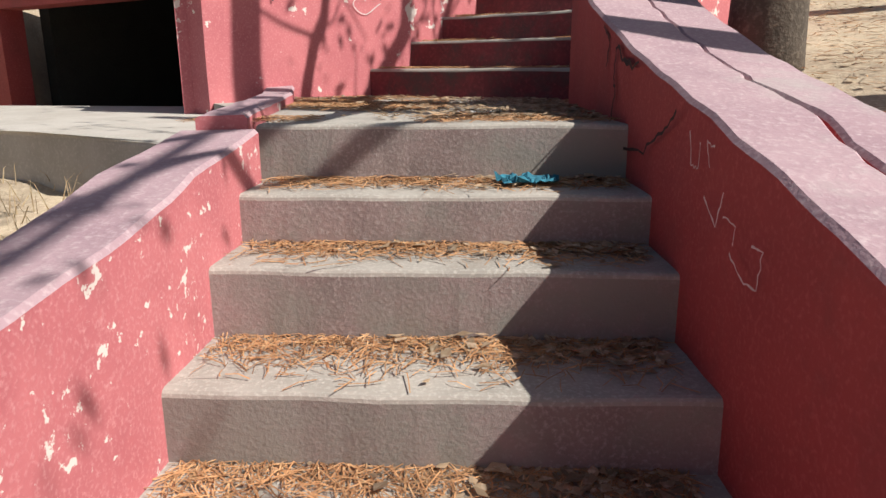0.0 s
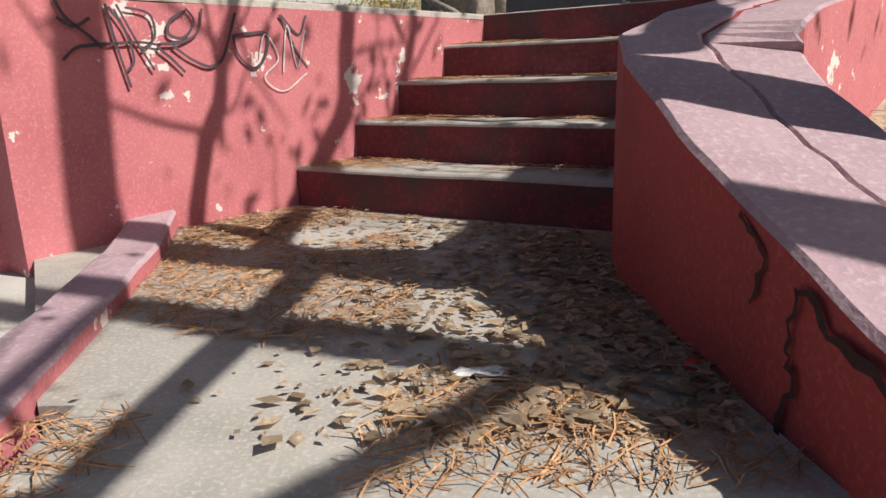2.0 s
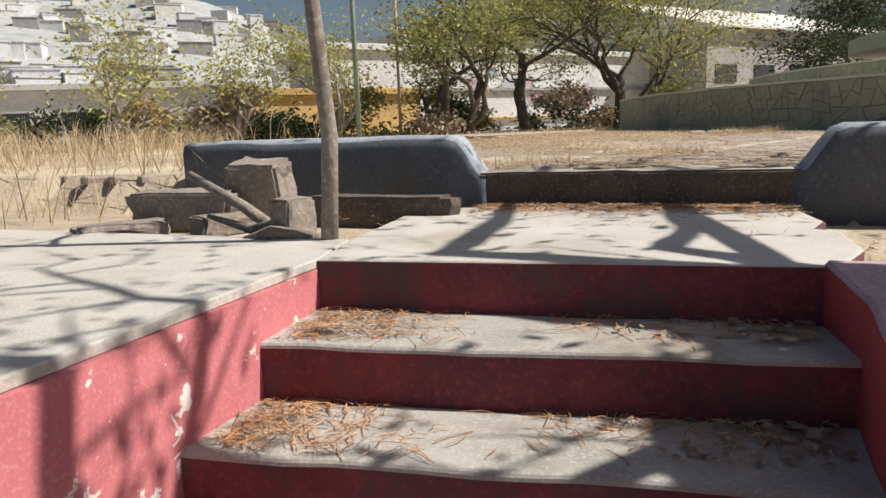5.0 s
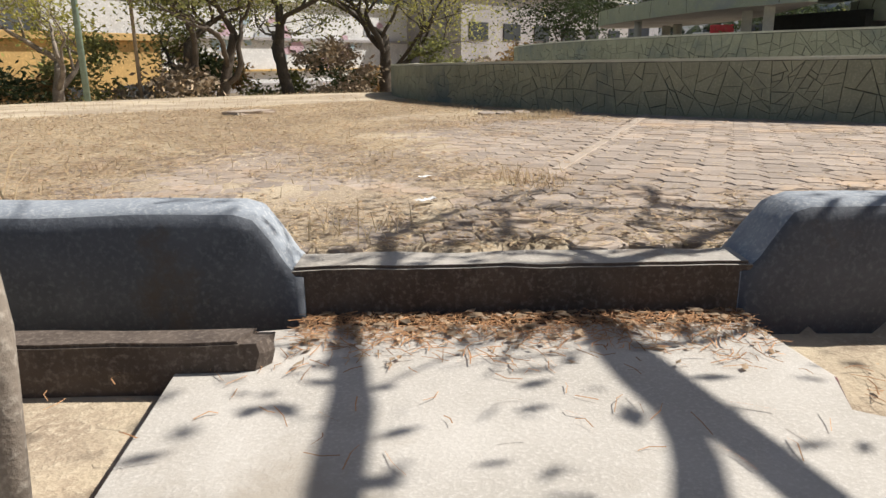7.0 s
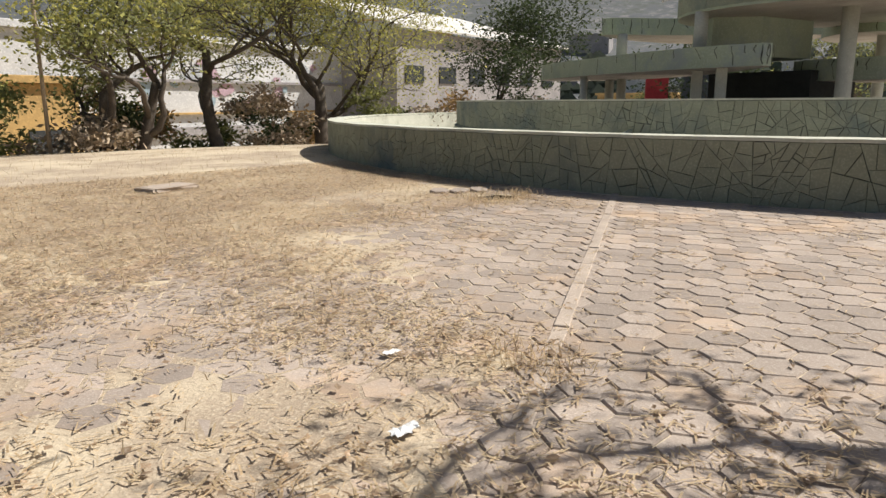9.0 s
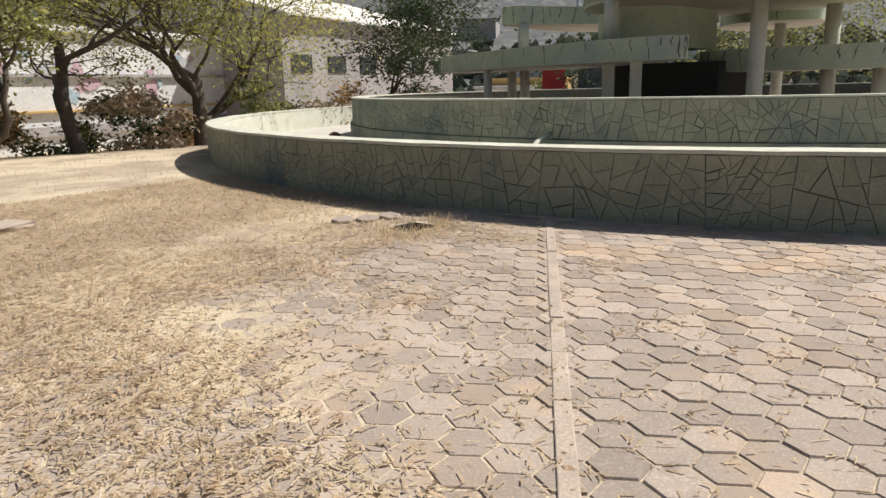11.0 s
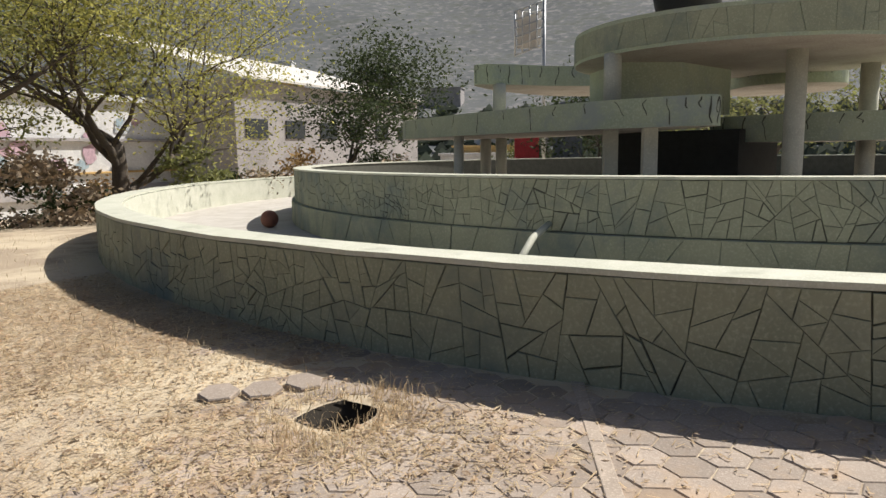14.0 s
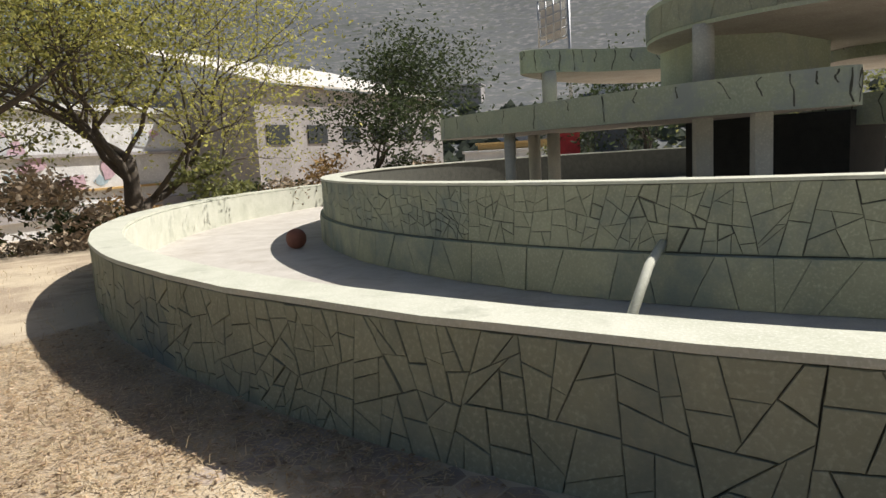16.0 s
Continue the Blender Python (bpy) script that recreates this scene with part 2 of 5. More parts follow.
def roughen(bm, amount, size=3.0):
    for v in bm.verts:
        v.co += noise.noise_vector(v.co * size) * amount


def box(cx, cy, z0, z1, sx, sy, turn=0.0, bevel=0.01):
    c, s = math.cos(turn), math.sin(turn)
    pts = [(cx + c * x - s * y, cy + s * x + c * y) for x, y in ((-sx / 2, -sy / 2), (sx / 2, -sy / 2), (sx / 2, sy / 2), (-sx / 2, sy / 2))]
    return prism(pts, z0, z1, bevel)


def tube(points, radii, sides=8):
    """A tapered tube along points, as verts and faces."""
    verts, faces = [], []
    pts = [Vector(p) for p in points]
    for i, p in enumerate(pts):
        d = (pts[min(i + 1, len(pts) - 1)] - pts[max(i - 1, 0)]).normalized()
        side = d.cross(Vector((0.31, 0.77, 0.2))).normalized()
        up = d.cross(side)
        for k in range(sides):
            a = 2 * math.pi * k / sides
            verts.append(p + (side * math.cos(a) + up * math.sin(a)) * radii[i])
    for i in range(len(pts) - 1):
        for k in range(sides):
            a, b = i * sides + k, i * sides + (k + 1) % sides
            faces.append((a, b, b + sides, a + sides))
    faces.append(tuple(range(sides))[::-1])
    faces.append(tuple(range((len(pts) - 1) * sides, len(pts) * sides)))
    return verts, faces


def tube_mesh(name, points, radii, material, sides=10):
    v, f = tube(points, radii, sides)
    return mesh_from(name, v, f, material, smooth=True)


def arc(cx, cy, r, a0, a1, n):
    return [(cx + r * math.cos(a0 + (a1 - a0) * i / n), cy + r * math.sin(a0 + (a1 - a0) * i / n)) for i in range(n + 1)]


def band(cx, cy, r0, r1, a0, a1, z0, z1, n=64, closed=False):
    """A curved wall between two radii."""
    verts, faces = [], []
    for i in range(n + 1):
        a = a0 + (a1 - a0) * i / n
        for r, z in ((r0, z0), (r1, z0), (r1, z1), (r0, z1)):
            verts.append((cx + r * math.cos(a), cy + r * math.sin(a), z))
    for i in range(n):
        o = i * 4
        for k in range(4):
            faces.append((o + k, o + (k + 1) % 4, o + 4 + (k + 1) % 4, o + 4 + k))
    if not closed:
        faces += [(3, 2, 1, 0), tuple(n * 4 + k for k in range(4))]
    return verts, faces


# ---- ground ----
KL, KR = Vector((1.62, 7.59)), Vector((2.82, 6.60))
KD = (KR - KL).normalized()
KN = Vector((-KD.y, KD.x))
PLAZA = 1.08
POOL, POOL_R, RING_R = (23.05, 12.62), 14.12, 10.7
POOL_TOP, RING_TOP = 1.83, 2.27


def smooth01(x):
    x = max(0.0, min(1.0, x))
    return x * x * (3 - 2 * x)


def ground_height(x, y):
    k = (Vector((x, y)) - KL).dot(KN)
    u = (Vector((x, y)) - KL).dot(KD)
    far = math.hypot(x - 6, y - 9)
    top = PLAZA - 0.013
    if k > 0.21:
        z = top
    elif u > 0.2:
        z = 0.80 - 0.22 * max(0, -k - 0.3) * (1 if -k < 9 else 9 / -k)
    else:
        z = 0.82
    if -1.2 < x < 1.05 and y < 5.0 + max(0, x) * 0.6:
        z = min(z, -1.9)
    if x <= -0.7 and y < 6.6 + 0.12 * min(0, x + 3):
        z = min(z, -0.26 - 0.10 * max(0, 3.5 - y))
    if -0.75 < x < 1.9 and y < 6.9 and k < -1.0 and x - 0.95 < (y - 4.2) * 0.8:
        z = min(z, -1.9)
    if (x + 1.0) ** 2 + (y - 6.2) ** 2 < 1.6 ** 2 or (x + 2.2) ** 2 + (y - 7.0) ** 2 < 1.5 ** 2:
        z = min(z, -1.4)
    z += 0.03 * noise.noise((x * 0.7, y * 0.7, 0)) if k < -0.2 else 0.006 * noise.noise((x * 0.5, y * 0.5, 3))
    if math.hypot(x - 7.78, y - 12.18) < 0.19:
        z -= 0.02
    if far > 13:
        z -= smooth01((far - 13) / 30) * 1.6
    return z


def axis_values(lo, hi, fine):
    vals, v = [], lo
    while v <= hi:
        vals.append(v)
        v += fine
    step_out = fine
    a, b = lo, hi
    while a > -900:
        step_out *= 1.35
        a -= step_out
        vals.insert(0, a)
        b += step_out
        vals.append(b)
    return vals


gx, gy = axis_values(-7, 13, 0.2), axis_values(-3, 17, 0.2)
gv = [(x, y, ground_height(x, y)) for y in gy for x in gx]
gf = [(j * len(gx) + i, j * len(gx) + i + 1, (j + 1) * len(gx) + i + 1, (j + 1) * len(gx) + i) for j in range(len(gy) - 1) for i in range(len(gx) - 1) if math.hypot((gx[i] + gx[i + 1]) / 2 - 7.78, (gy[j] + gy[j + 1]) / 2 - 12.18) > 0.17]
ground = tagged(part("ground", mesh_from("ground", gv, gf, EARTH, smooth=True), None), "dry earth ground with straw and pine litter", "ground", kind="structure")

# ---- lower stairs ----
LOWER = [(2.93, 0.0), (2.63, -0.19), (2.34, -0.345), (1.995, -0.54), (1.68, -0.725), (1.36, -0.90), (1.04, -1.08), (0.72, -1.26), (0.40, -1.44)]


def right_x(y):
    return 0.70 + 0.05 * max(0.0, 2.9 - y) * 0.8


def step_mesh(poly, z0, z1, front_edges):
    """A cast step: worn rounded nosing, concrete on top and paint on the riser."""
    bm = prism(poly, z0, z1, 0.0)
    bmesh.ops.subdivide_edges(bm, edges=[e for e in bm.edges if abs(e.verts[0].co.z - e.verts[1].co.z) < 0.3 and e.calc_length() > 0.5], cuts=14, use_grid_fill=True)
    bm.normal_update()
    for f in bm.faces:
        f.material_index = 0 if f.normal.z > 0.5 else 1
    nose = [e for e in bm.edges if len(e.link_faces) == 2 and abs(e.calc_face_angle(0) - math.pi / 2) < 0.3 and max(v.co.z for v in e.verts) > max(z1 if isinstance(z1, (list, tuple)) else [z1]) - 0.01 and min(v.co.z for v in e.verts) > z0 + 0.02]
    res = bmesh.ops.bevel(bm, geom=nose, offset=0.018, segments=3, affect="EDGES", profile=0.5)
    for f in res["faces"]:
        f.material_index = 0
    for v in bm.verts:
        n = noise.noise_vector(v.co * 4.0)
        v.co += Vector((n.x * 0.004, n.y * 0.011, n.z * 0.006 if v.co.z > z0 + 0.02 else 0))
    return bm


stairs_low = empty("stairs", (0.1, 1.8, -1.6), "worn concrete stairs with faded red risers, littered with needles", "stairs", "structure")
for i, (y, z) in enumerate(LOWER):
    back = LOWER[i - 1][0] if i else 3.3
    xr = right_x(y)
    bm = step_mesh([(-0.56, y), (xr + 0.05, y), (xr + 0.05, back + 0.02), (-0.56, back + 0.02)], z - 0.32, z, None)
    part("step", bm, [TREAD, RISER_LOW], stairs_low)

landing = tagged(part("landing", prism([(-0.62, 3.29), (0.80, 3.29), (1.1, 4.7), (1.0, 5.2), (0.2, 6.0), (-0.9, 5.45), (-1.3, 4.5)], -0.3, 0.0), TREAD), "grey concrete stair landing under needles and dead leaves", "landing", kind="structure")

# ---- upper stairs ----
UP_L = [Vector(p) for p in ((-0.51, 5.29), (-0.258, 5.55), (-0.054, 5.825), (0.191, 6.096), (0.437, 6.42))]
UP_R = [Vector(p) for p in ((0.92, 4.47), (1.14, 4.71), (1.36, 4.94), (1.60, 5.22), (1.78, 5.50))]
stairs_up = empty("stairs", (0.3, 5.3, 0), "concrete stairs with dark red painted risers and grey treads", "stairs", "structure")
for i in range(4):
    l0, r0, l1, r1 = UP_L[i], UP_R[i], UP_L[i + 1], UP_R[i + 1]
    d = (r0 - l0).normalized()
    bm = step_mesh([l0 - d * 0.08, r0 + d * 0.10, r1 + d * 0.12, l1 - d * 0.08], -0.02 if i == 0 else 0.18 * i - 0.12, 0.18 * (i + 1), None)
    part("step", bm, [TREAD, RISER], stairs_up)

d5 = (UP_R[4] - UP_L[4]).normalized()
path_poly = [UP_L[4], UP_R[4] + d5 * 0.05, (2.10, 5.62), (2.36, 5.93), (2.30, 6.02), (2.50, 6.12), (2.74, 6.50), (1.62, 7.45), (1.24, 7.66), (0.95, 7.22), (0.66, 6.80)]
bm = prism([Vector(p[:2]) for p in path_poly], 0.62, 0.9, 0.012)
bm.normal_update()
for f in bm.faces:
    f.material_index = 0 if f.normal.z > 0.5 else 1
tagged(part("path_slab", bm, [SLAB, RISER]), "pale cracked concrete slab between the stairs and the plaza kerb", "slab", kind="structure")

# ---- pink retaining wall, roof slab and doorway ----
WALL_A, WALL_B, WALL_C, WALL_D = Vector((0.437, 6.42)), Vector((-1.27, 4.40)), Vector((-1.62, 5.36)), Vector((-3.55, 6.45))


def wall_run(a, b, z0, z1, thick, bevel=0.012):
    d = (b - a).normalized()
    n = Vector((-d.y, d.x)) * thick
    return prism([a, b, b + n, a + n], z0, z1, bevel)


# the wall follows the left ends of the upper steps
pink_line = [WALL_A, UP_L[3], UP_L[2], UP_L[1], UP_L[0], Vector((-0.90, 4.84)), WALL_B]
outer = [p + Vector((-0.17, 0.13)) for p in pink_line]
bm = prism([p for p in pink_line] + outer[::-1], -0.35, 0.868)
bmesh.ops.subdivide_edges(bm, edges=[e for e in bm.edges if e.calc_length() > 0.25], cuts=3, use_grid_fill=True)
roughen(bm, 0.006, 2.5)
tagged(part("wall_pink", bm, PINK), "pink painted retaining wall with peeling paint and graffiti", "wall", kind="structure")
tagged(part("wall_return", wall_run(WALL_B + Vector((-0.01, 0.14)), WALL_C, -1.6, 0.866, 0.18), PINK), "pink painted wall end beside the doorway", "wall", kind="structure")
DD = (WALL_D - WALL_C).normalized()
tagged(part("wall_lintel", wall_run(WALL_D - DD * 0.0, WALL_C, 0.66, 0.866, -0.2), RED), "red painted concrete lintel above the doorway", "wall", kind="structure")
tagged(part("wall_doorpost", wall_run(WALL_D + DD * 0.34, WALL_D + DD * 0.002, -1.6, 0.866, -0.2), RED), "red painted door post with chipped edges", "wall", kind="structure")
LOW_L = WALL_D + DD * 0.34
tagged(part("wall_low_red", wall_run(LOW_L + DD * 1.6 + Vector((0, 0.2)), LOW_L + DD * 0.01, -1.4, -0.18, -0.2), RED), "low red wall with pale graffiti beside the doorway", "wall", kind="structure")
back = Vector((0.55, 0.95)) * 2.2
# the room's darkness behind the doorway is painted as black surfaces
tagged(part("wall_room_back", wall_run(WALL_D + back, WALL_C + back, -1.6, 0.86, 0.15), BLACK), "back wall of the room under the slab, its shade put in as black", "wall", kind="structure")
tagged(part("wall_room_left", wall_run(WALL_D + Vector((0.1, 0.2)), WALL_D + back, -1.6, 0.86, 0.15), BLACK), "side wall of the room under the slab, its shade put in as black", "wall", kind="structure")
tagged(part("floor_room", prism([WALL_C, WALL_D, WALL_D + back, WALL_C + back], -1.55, -1.45), BLACK), "floor of the room under the slab, its shade put in as black", "floor", kind="structure")
roof_poly = [WALL_A + Vector((0.004, 0.006)), Vector((-1.285, 4.39)), WALL_C + Vector((-0.05, -0.05)), WALL_D + Vector((-0.1, -0.06)), (-3.3, 9.2), (-1.6, 8.75), (-0.87, 8.14), (-0.05, 7.40), (0.56, 6.88), (0.64, 6.80)]
tagged(part("roof_slab", prism([Vector(p[:2]) for p in roof_poly], 0.87, 0.9, 0.006), SLAB), "flat concrete roof slab level with the plaza path", "slab", kind="structure")

# graffiti strokes on the pink wall, laid along its face
def face_point(s, z):
    """A point on the pink wall's face: s metres from its lower end."""
    a, b = WALL_B, UP_L[0]
    d = (b - a).normalized()
    run = (b - a).length
    if s > run:
        e = (WALL_A - b).normalized()
        p = b + e * (s - run)
        n = Vector((e.y, -e.x))
    else:
        p = a + d * s
        n = Vector((d.y, -d.x))
    return Vector((p.x + n.x * 0.008, p.y + n.y * 0.008, z))


def stroke(points, width, material, label):
    """A painted ribbon through points (s, z) of the wall."""
    fine = []
    n = len(points)
    for i in range(n - 1):
        p0, p1, p2, p3 = (points[max(i - 1, 0)], points[i], points[i + 1], points[min(i + 2, n - 1)])
        for k in range(7):
            t = k / 7
            fine.append(tuple(0.5 * (2 * p1[c] + (p2[c] - p0[c]) * t + (2 * p0[c] - 5 * p1[c] + 4 * p2[c] - p3[c]) * t * t + (3 * p1[c] - p0[c] - 3 * p2[c] + p3[c]) * t ** 3) for c in (0, 1)))
    fine.append(points[-1])
    verts, faces = [], []
    for i, (s, z) in enumerate(fine):
        a, b = fine[max(i - 1, 0)], fine[min(i + 1, len(fine) - 1)]
        dx, dz = b[0] - a[0], b[1] - a[1]
        ln = math.hypot(dx, dz) or 1
        w = width * (0.8 + 0.35 * noise.noise((s * 9, z * 9, width * 50)))
        verts += [face_point(s - dz / ln * w / 2, z + dx / ln * w / 2), face_point(s + dz / ln * w / 2, z - dx / ln * w / 2)]
    faces = [(2 * i, 2 * i + 1, 2 * i + 3, 2 * i + 2) for i in range(len(fine) - 1)]
    return mesh_from("stroke", verts, faces, material)


graffiti = empty("graffiti", face_point(1.0, 0.6), "black spray-paint tag with white scrawl on pink wall", "graffiti")
for pts in ([(0.22, 0.86), (0.25, 0.80), (0.32, 0.74), (0.36, 0.70)], [(0.22, 0.80), (0.27, 0.77), (0.33, 0.80)], [(0.22, 0.66), (0.27, 0.70), (0.34, 0.71), (0.50, 0.72), (0.58, 0.71)],
            [(0.39, 0.85), (0.41, 0.72), (0.445, 0.56)], [(0.40, 0.84), (0.45, 0.76), (0.47, 0.66), (0.44, 0.62)], [(0.43, 0.85), (0.49, 0.72), (0.545, 0.62)], [(0.46, 0.84), (0.55, 0.82), (0.56, 0.74), (0.50, 0.69)],
            [(0.70, 0.84), (0.63, 0.80), (0.62, 0.75), (0.68, 0.74), (0.73, 0.80), (0.70, 0.85)], [(0.77, 0.85), (0.74, 0.76), (0.66, 0.72), (0.57, 0.71), (0.62, 0.66), (0.67, 0.61)], [(0.63, 0.71), (0.70, 0.66), (0.78, 0.63), (0.84, 0.66), (0.88, 0.74), (0.92, 0.84)],
            [(0.90, 0.75), (0.92, 0.67), (0.99, 0.62), (1.05, 0.67), (1.07, 0.76), (0.98, 0.76), (0.90, 0.75)],
            [(1.14, 0.84), (1.18, 0.78), (1.22, 0.69), (1.29, 0.60)], [(1.15, 0.84), (1.24, 0.76), (1.29, 0.84), (1.34, 0.78), (1.38, 0.66)], [(1.60, 0.85), (1.59, 0.76), (1.52, 0.66), (1.50, 0.61), (1.44, 0.68), (1.40, 0.77)],
            [(1.50, 0.63), (1.58, 0.69), (1.68, 0.69), (1.72, 0.78), (1.74, 0.85)], [(1.66, 0.80), (1.75, 0.73), (1.79, 0.68), (1.84, 0.62)]):
    part("stroke", stroke(pts, 0.014, INK, ""), None, graffiti)
for pts in ([(1.02, 0.66), (1.06, 0.76), (1.12, 0.66), (1.04, 0.58), (1.14, 0.52), (1.30, 0.60), (1.40, 0.50)], [(1.14, 0.60), (1.18, 0.80), (1.22, 0.62), (1.28, 0.78), (1.30, 0.62)], [(1.34, 0.70), (1.62, 0.74), (1.70, 0.66)],
            [(1.66, 0.60), (1.70, 0.70), (1.75, 0.60), (1.68, 0.56)], [(1.80, 0.58), (1.83, 0.68), (1.88, 0.58), (1.81, 0.56)], [(1.92, 0.60), (1.95, 0.72), (2.03, 0.70), (2.04, 0.58), (1.95, 0.56), (1.94, 0.66)],
            [(2.06, 0.58), (2.12, 0.72), (2.18, 0.66), (2.14, 0.58), (2.07, 0.64)], [(1.70, 0.46), (1.90, 0.54), (2.12, 0.50)]):
    part("scrawl", stroke(pts, 0.008, CHALK, ""), None, graffiti)

# ---- right wall: a thick sloping parapet, cracked along its top ----
R_STATIONS = [(0.86, -0.6, -0.62), (0.80, 1.0, -0.24), (0.745, 2.16, 0.06), (0.70, 2.94, 0.24), (0.655, 3.5, 0.42), (0.635, 3.95, 0.60), (0.67, 4.17, 0.67), (0.86, 4.40, 0.74), (1.14, 4.71, 0.80), (1.36, 4.94, 0.85), (1.60, 5.21, 0.885), (1.79, 5.50, 0.915)]


def along(stations, step_len):
    out = []
    for a, b in zip(stations, stations[1:]):
        n = max(1, int(math.dist(a[:2], b[:2]) / step_len))
        out += [tuple(a[c] + (b[c] - a[c]) * i / n for c in range(3)) for i in range(n)]
    return out + [stations[-1]]


def parapet(name, stations, lo, hi, z0, label, side_mat, top_mat, jag=None, drop=0.0, step_len=0.07):
    """A wall body between two offsets from its inner line; jag(s) shifts the cracked edge."""
    pts = along(stations, step_len)
    verts, faces, idx = [], [], []
    s = 0
    for i, p in enumerate(pts):
        a, b = Vector(pts[max(i - 2, 0)][:2]), Vector(pts[min(i + 2, len(pts) - 1)][:2])
        d = (b - a).normalized()
        n = Vector((d.y, -d.x))
        if i:
            s += math.dist(p[:2], pts[i - 1][:2])
        l, h = (lo(s) if callable(lo) else lo), (hi(s) if callable(hi) else hi)
        w = 0.012
        q = [Vector(p[:2]) + n * o for o in (l, l, l + w, h - w, h, h)]
        wob = 0.010 * noise.noise((p[0] * 5, p[1] * 5, 1))
        zt = p[2] + wob - drop
        for v, z in zip(q, (z0, zt - w, zt, zt - 0.004, zt - w, z0)):
            jit = noise.noise_vector((v.x * 6, v.y * 6, z * 6)) * 0.006
            verts.append((v.x + jit.x, v.y + jit.y, z))
    m = 6
    for i in range(len(pts) - 1):
        for k in range(m):
            faces.append((i * m + k, i * m + (k + 1) % m, (i + 1) * m + (k + 1) % m, (i + 1) * m + k))
            idx.append(1 if k in (1, 2, 3) else 0)
    faces += [tuple(range(m))[::-1], tuple(range((len(pts) - 1) * m, len(pts) * m))]
    idx += [0, 0]
    me = mesh_from(name, verts, [f[::-1] for f in faces], [side_mat, top_mat], idx)
    return me


def crack_line(s):
    return 0.24 + 0.05 * noise.noise((s * 2.2, 0, 5)) + 0.03 * noise.noise((s * 9, 0, 7))


def crack_gap(s):
    open_part = smooth01((s - 0.9) / 0.8) * smooth01((3.4 - s) / 0.5) + 0.5 * smooth01((s - 5.0) / 0.2) * smooth01((6.0 - s) / 0.3)
    return 0.003 + 0.032 * open_part * (0.6 + 0.5 * noise.noise((s * 7, 2, 1)))


wall_right = empty("wall_right", (0.95, 2.0, -1.5), "thick red parapet wall with faded pink cracked top", "wall", "structure")
part("inner_leaf", parapet("inner_leaf", R_STATIONS, 0.0, crack_line, -1.9, "", RED, PINK_TOP), None, wall_right)
part("outer_leaf", parapet("outer_leaf", R_STATIONS, lambda s: crack_line(s) + crack_gap(s), 0.46, -1.9, "", PINK, PINK_TOP, drop=0.012), None, wall_right)



def inner_x(y):
    return 0.70 + 0.045 * (2.94 - y) if y < 2.94 else 0.70 - 0.064 * (y - 2.94)


def wall_line(points, width, seed):
    """A jagged thin mark on the parapet's inner face through (y, z)."""
    r = random.Random(seed)
    cv, fine = [], []
    for a, b in zip(points, points[1:]):
        fine += [(a[0] + (b[0] - a[0]) * k / 5, a[1] + (b[1] - a[1]) * k / 5) for k in range(5)]
    fine.append(points[-1])
    for i, (y, z) in enumerate(fine):
        a, b = fine[max(i - 1, 0)], fine[min(i + 1, len(fine) - 1)]
        dy, dz = b[0] - a[0], b[1] - a[1]
        ln = math.hypot(dy, dz) or 1
        w = width * r.uniform(0.4, 1.3) / 2
        j = r.gauss(0, width * 0.4)
        for sd in (-w, w):
            yy, zz = y - dz / ln * (sd + j), z + dy / ln * (sd + j)
            cv.append((inner_x(yy) - 0.012, yy, zz))
    return mesh_from("mark", cv, [(2 * i, 2 * i + 1, 2 * i + 3, 2 * i + 2) for i in range(len(fine) - 1)], CRACK)


for k, (line, wd) in enumerate((([(3.09, 0.25), (3.11, 0.15), (3.08, 0.11), (3.11, -0.00), (3.10, -0.06)], 0.014), ([(3.09, 0.25), (2.98, 0.21), (2.80, 0.18)], 0.02), ([(3.28, 0.33), (3.19, 0.27), (3.22, 0.18)], 0.012), ([(2.99, -0.09), (2.69, -0.06), (2.52, 0.01), (2.41, 0.07)], 0.01))):
    part("crack", wall_line(line, wd, k), None, wall_right, "dark open crack")
scratches = empty("scratched_writing", (0.72, 2.2, 0.0), "pale scratched marks on the red parapet wall", "graffiti")
for k, line in enumerate(([(2.30, 0.03), (2.27, -0.05), (2.22, -0.05), (2.22, 0.01)], [(2.15, -0.04), (2.18, 0.02), (2.13, 0.01)], [(2.17, -0.11), (2.09, -0.16), (2.06, -0.08)], [(2.05, -0.13), (1.98, -0.14), (1.99, -0.18)], [(1.90, -0.16), (1.85, -0.16), (1.86, -0.24), (1.93, -0.24), (2.00, -0.20)])):
    me = wall_line(line, 0.005, 20 + k)
    me.materials[0] = CHALK
    part("scratch", me, None, scratches)

# ---- left low wall, kerb of the landing and ledge ----
L_STATIONS = [(-0.53, 2.86, -0.01), (-0.53, 2.31, -0.08), (-0.53, 2.0, -0.14), (-0.55, 1.5, -0.21), (-0.60, 0.2, -0.42), (-0.64, -0.6, -0.6)]
tagged(part("wall_left_low", parapet("wall_left_low", L_STATIONS, 0.0, 0.27, -1.9, "", PINK_FLAKED, PINK_TOP)), "low pink stair wall with flaking white spots", "wall", kind="structure")
kerb_stations = [(-0.57, 2.88, 0.035), (-0.66, 3.5, 0.05), (-0.78, 4.3, 0.06), (-0.90, 4.82, 0.08)]
tagged(part("landing_kerb", parapet("landing_kerb", kerb_stations[::-1], 0.0, 0.17, -0.6, "", PINK, PINK_TOP)), "worn pinkish concrete kerb along the landing edge", "kerb", kind="structure")
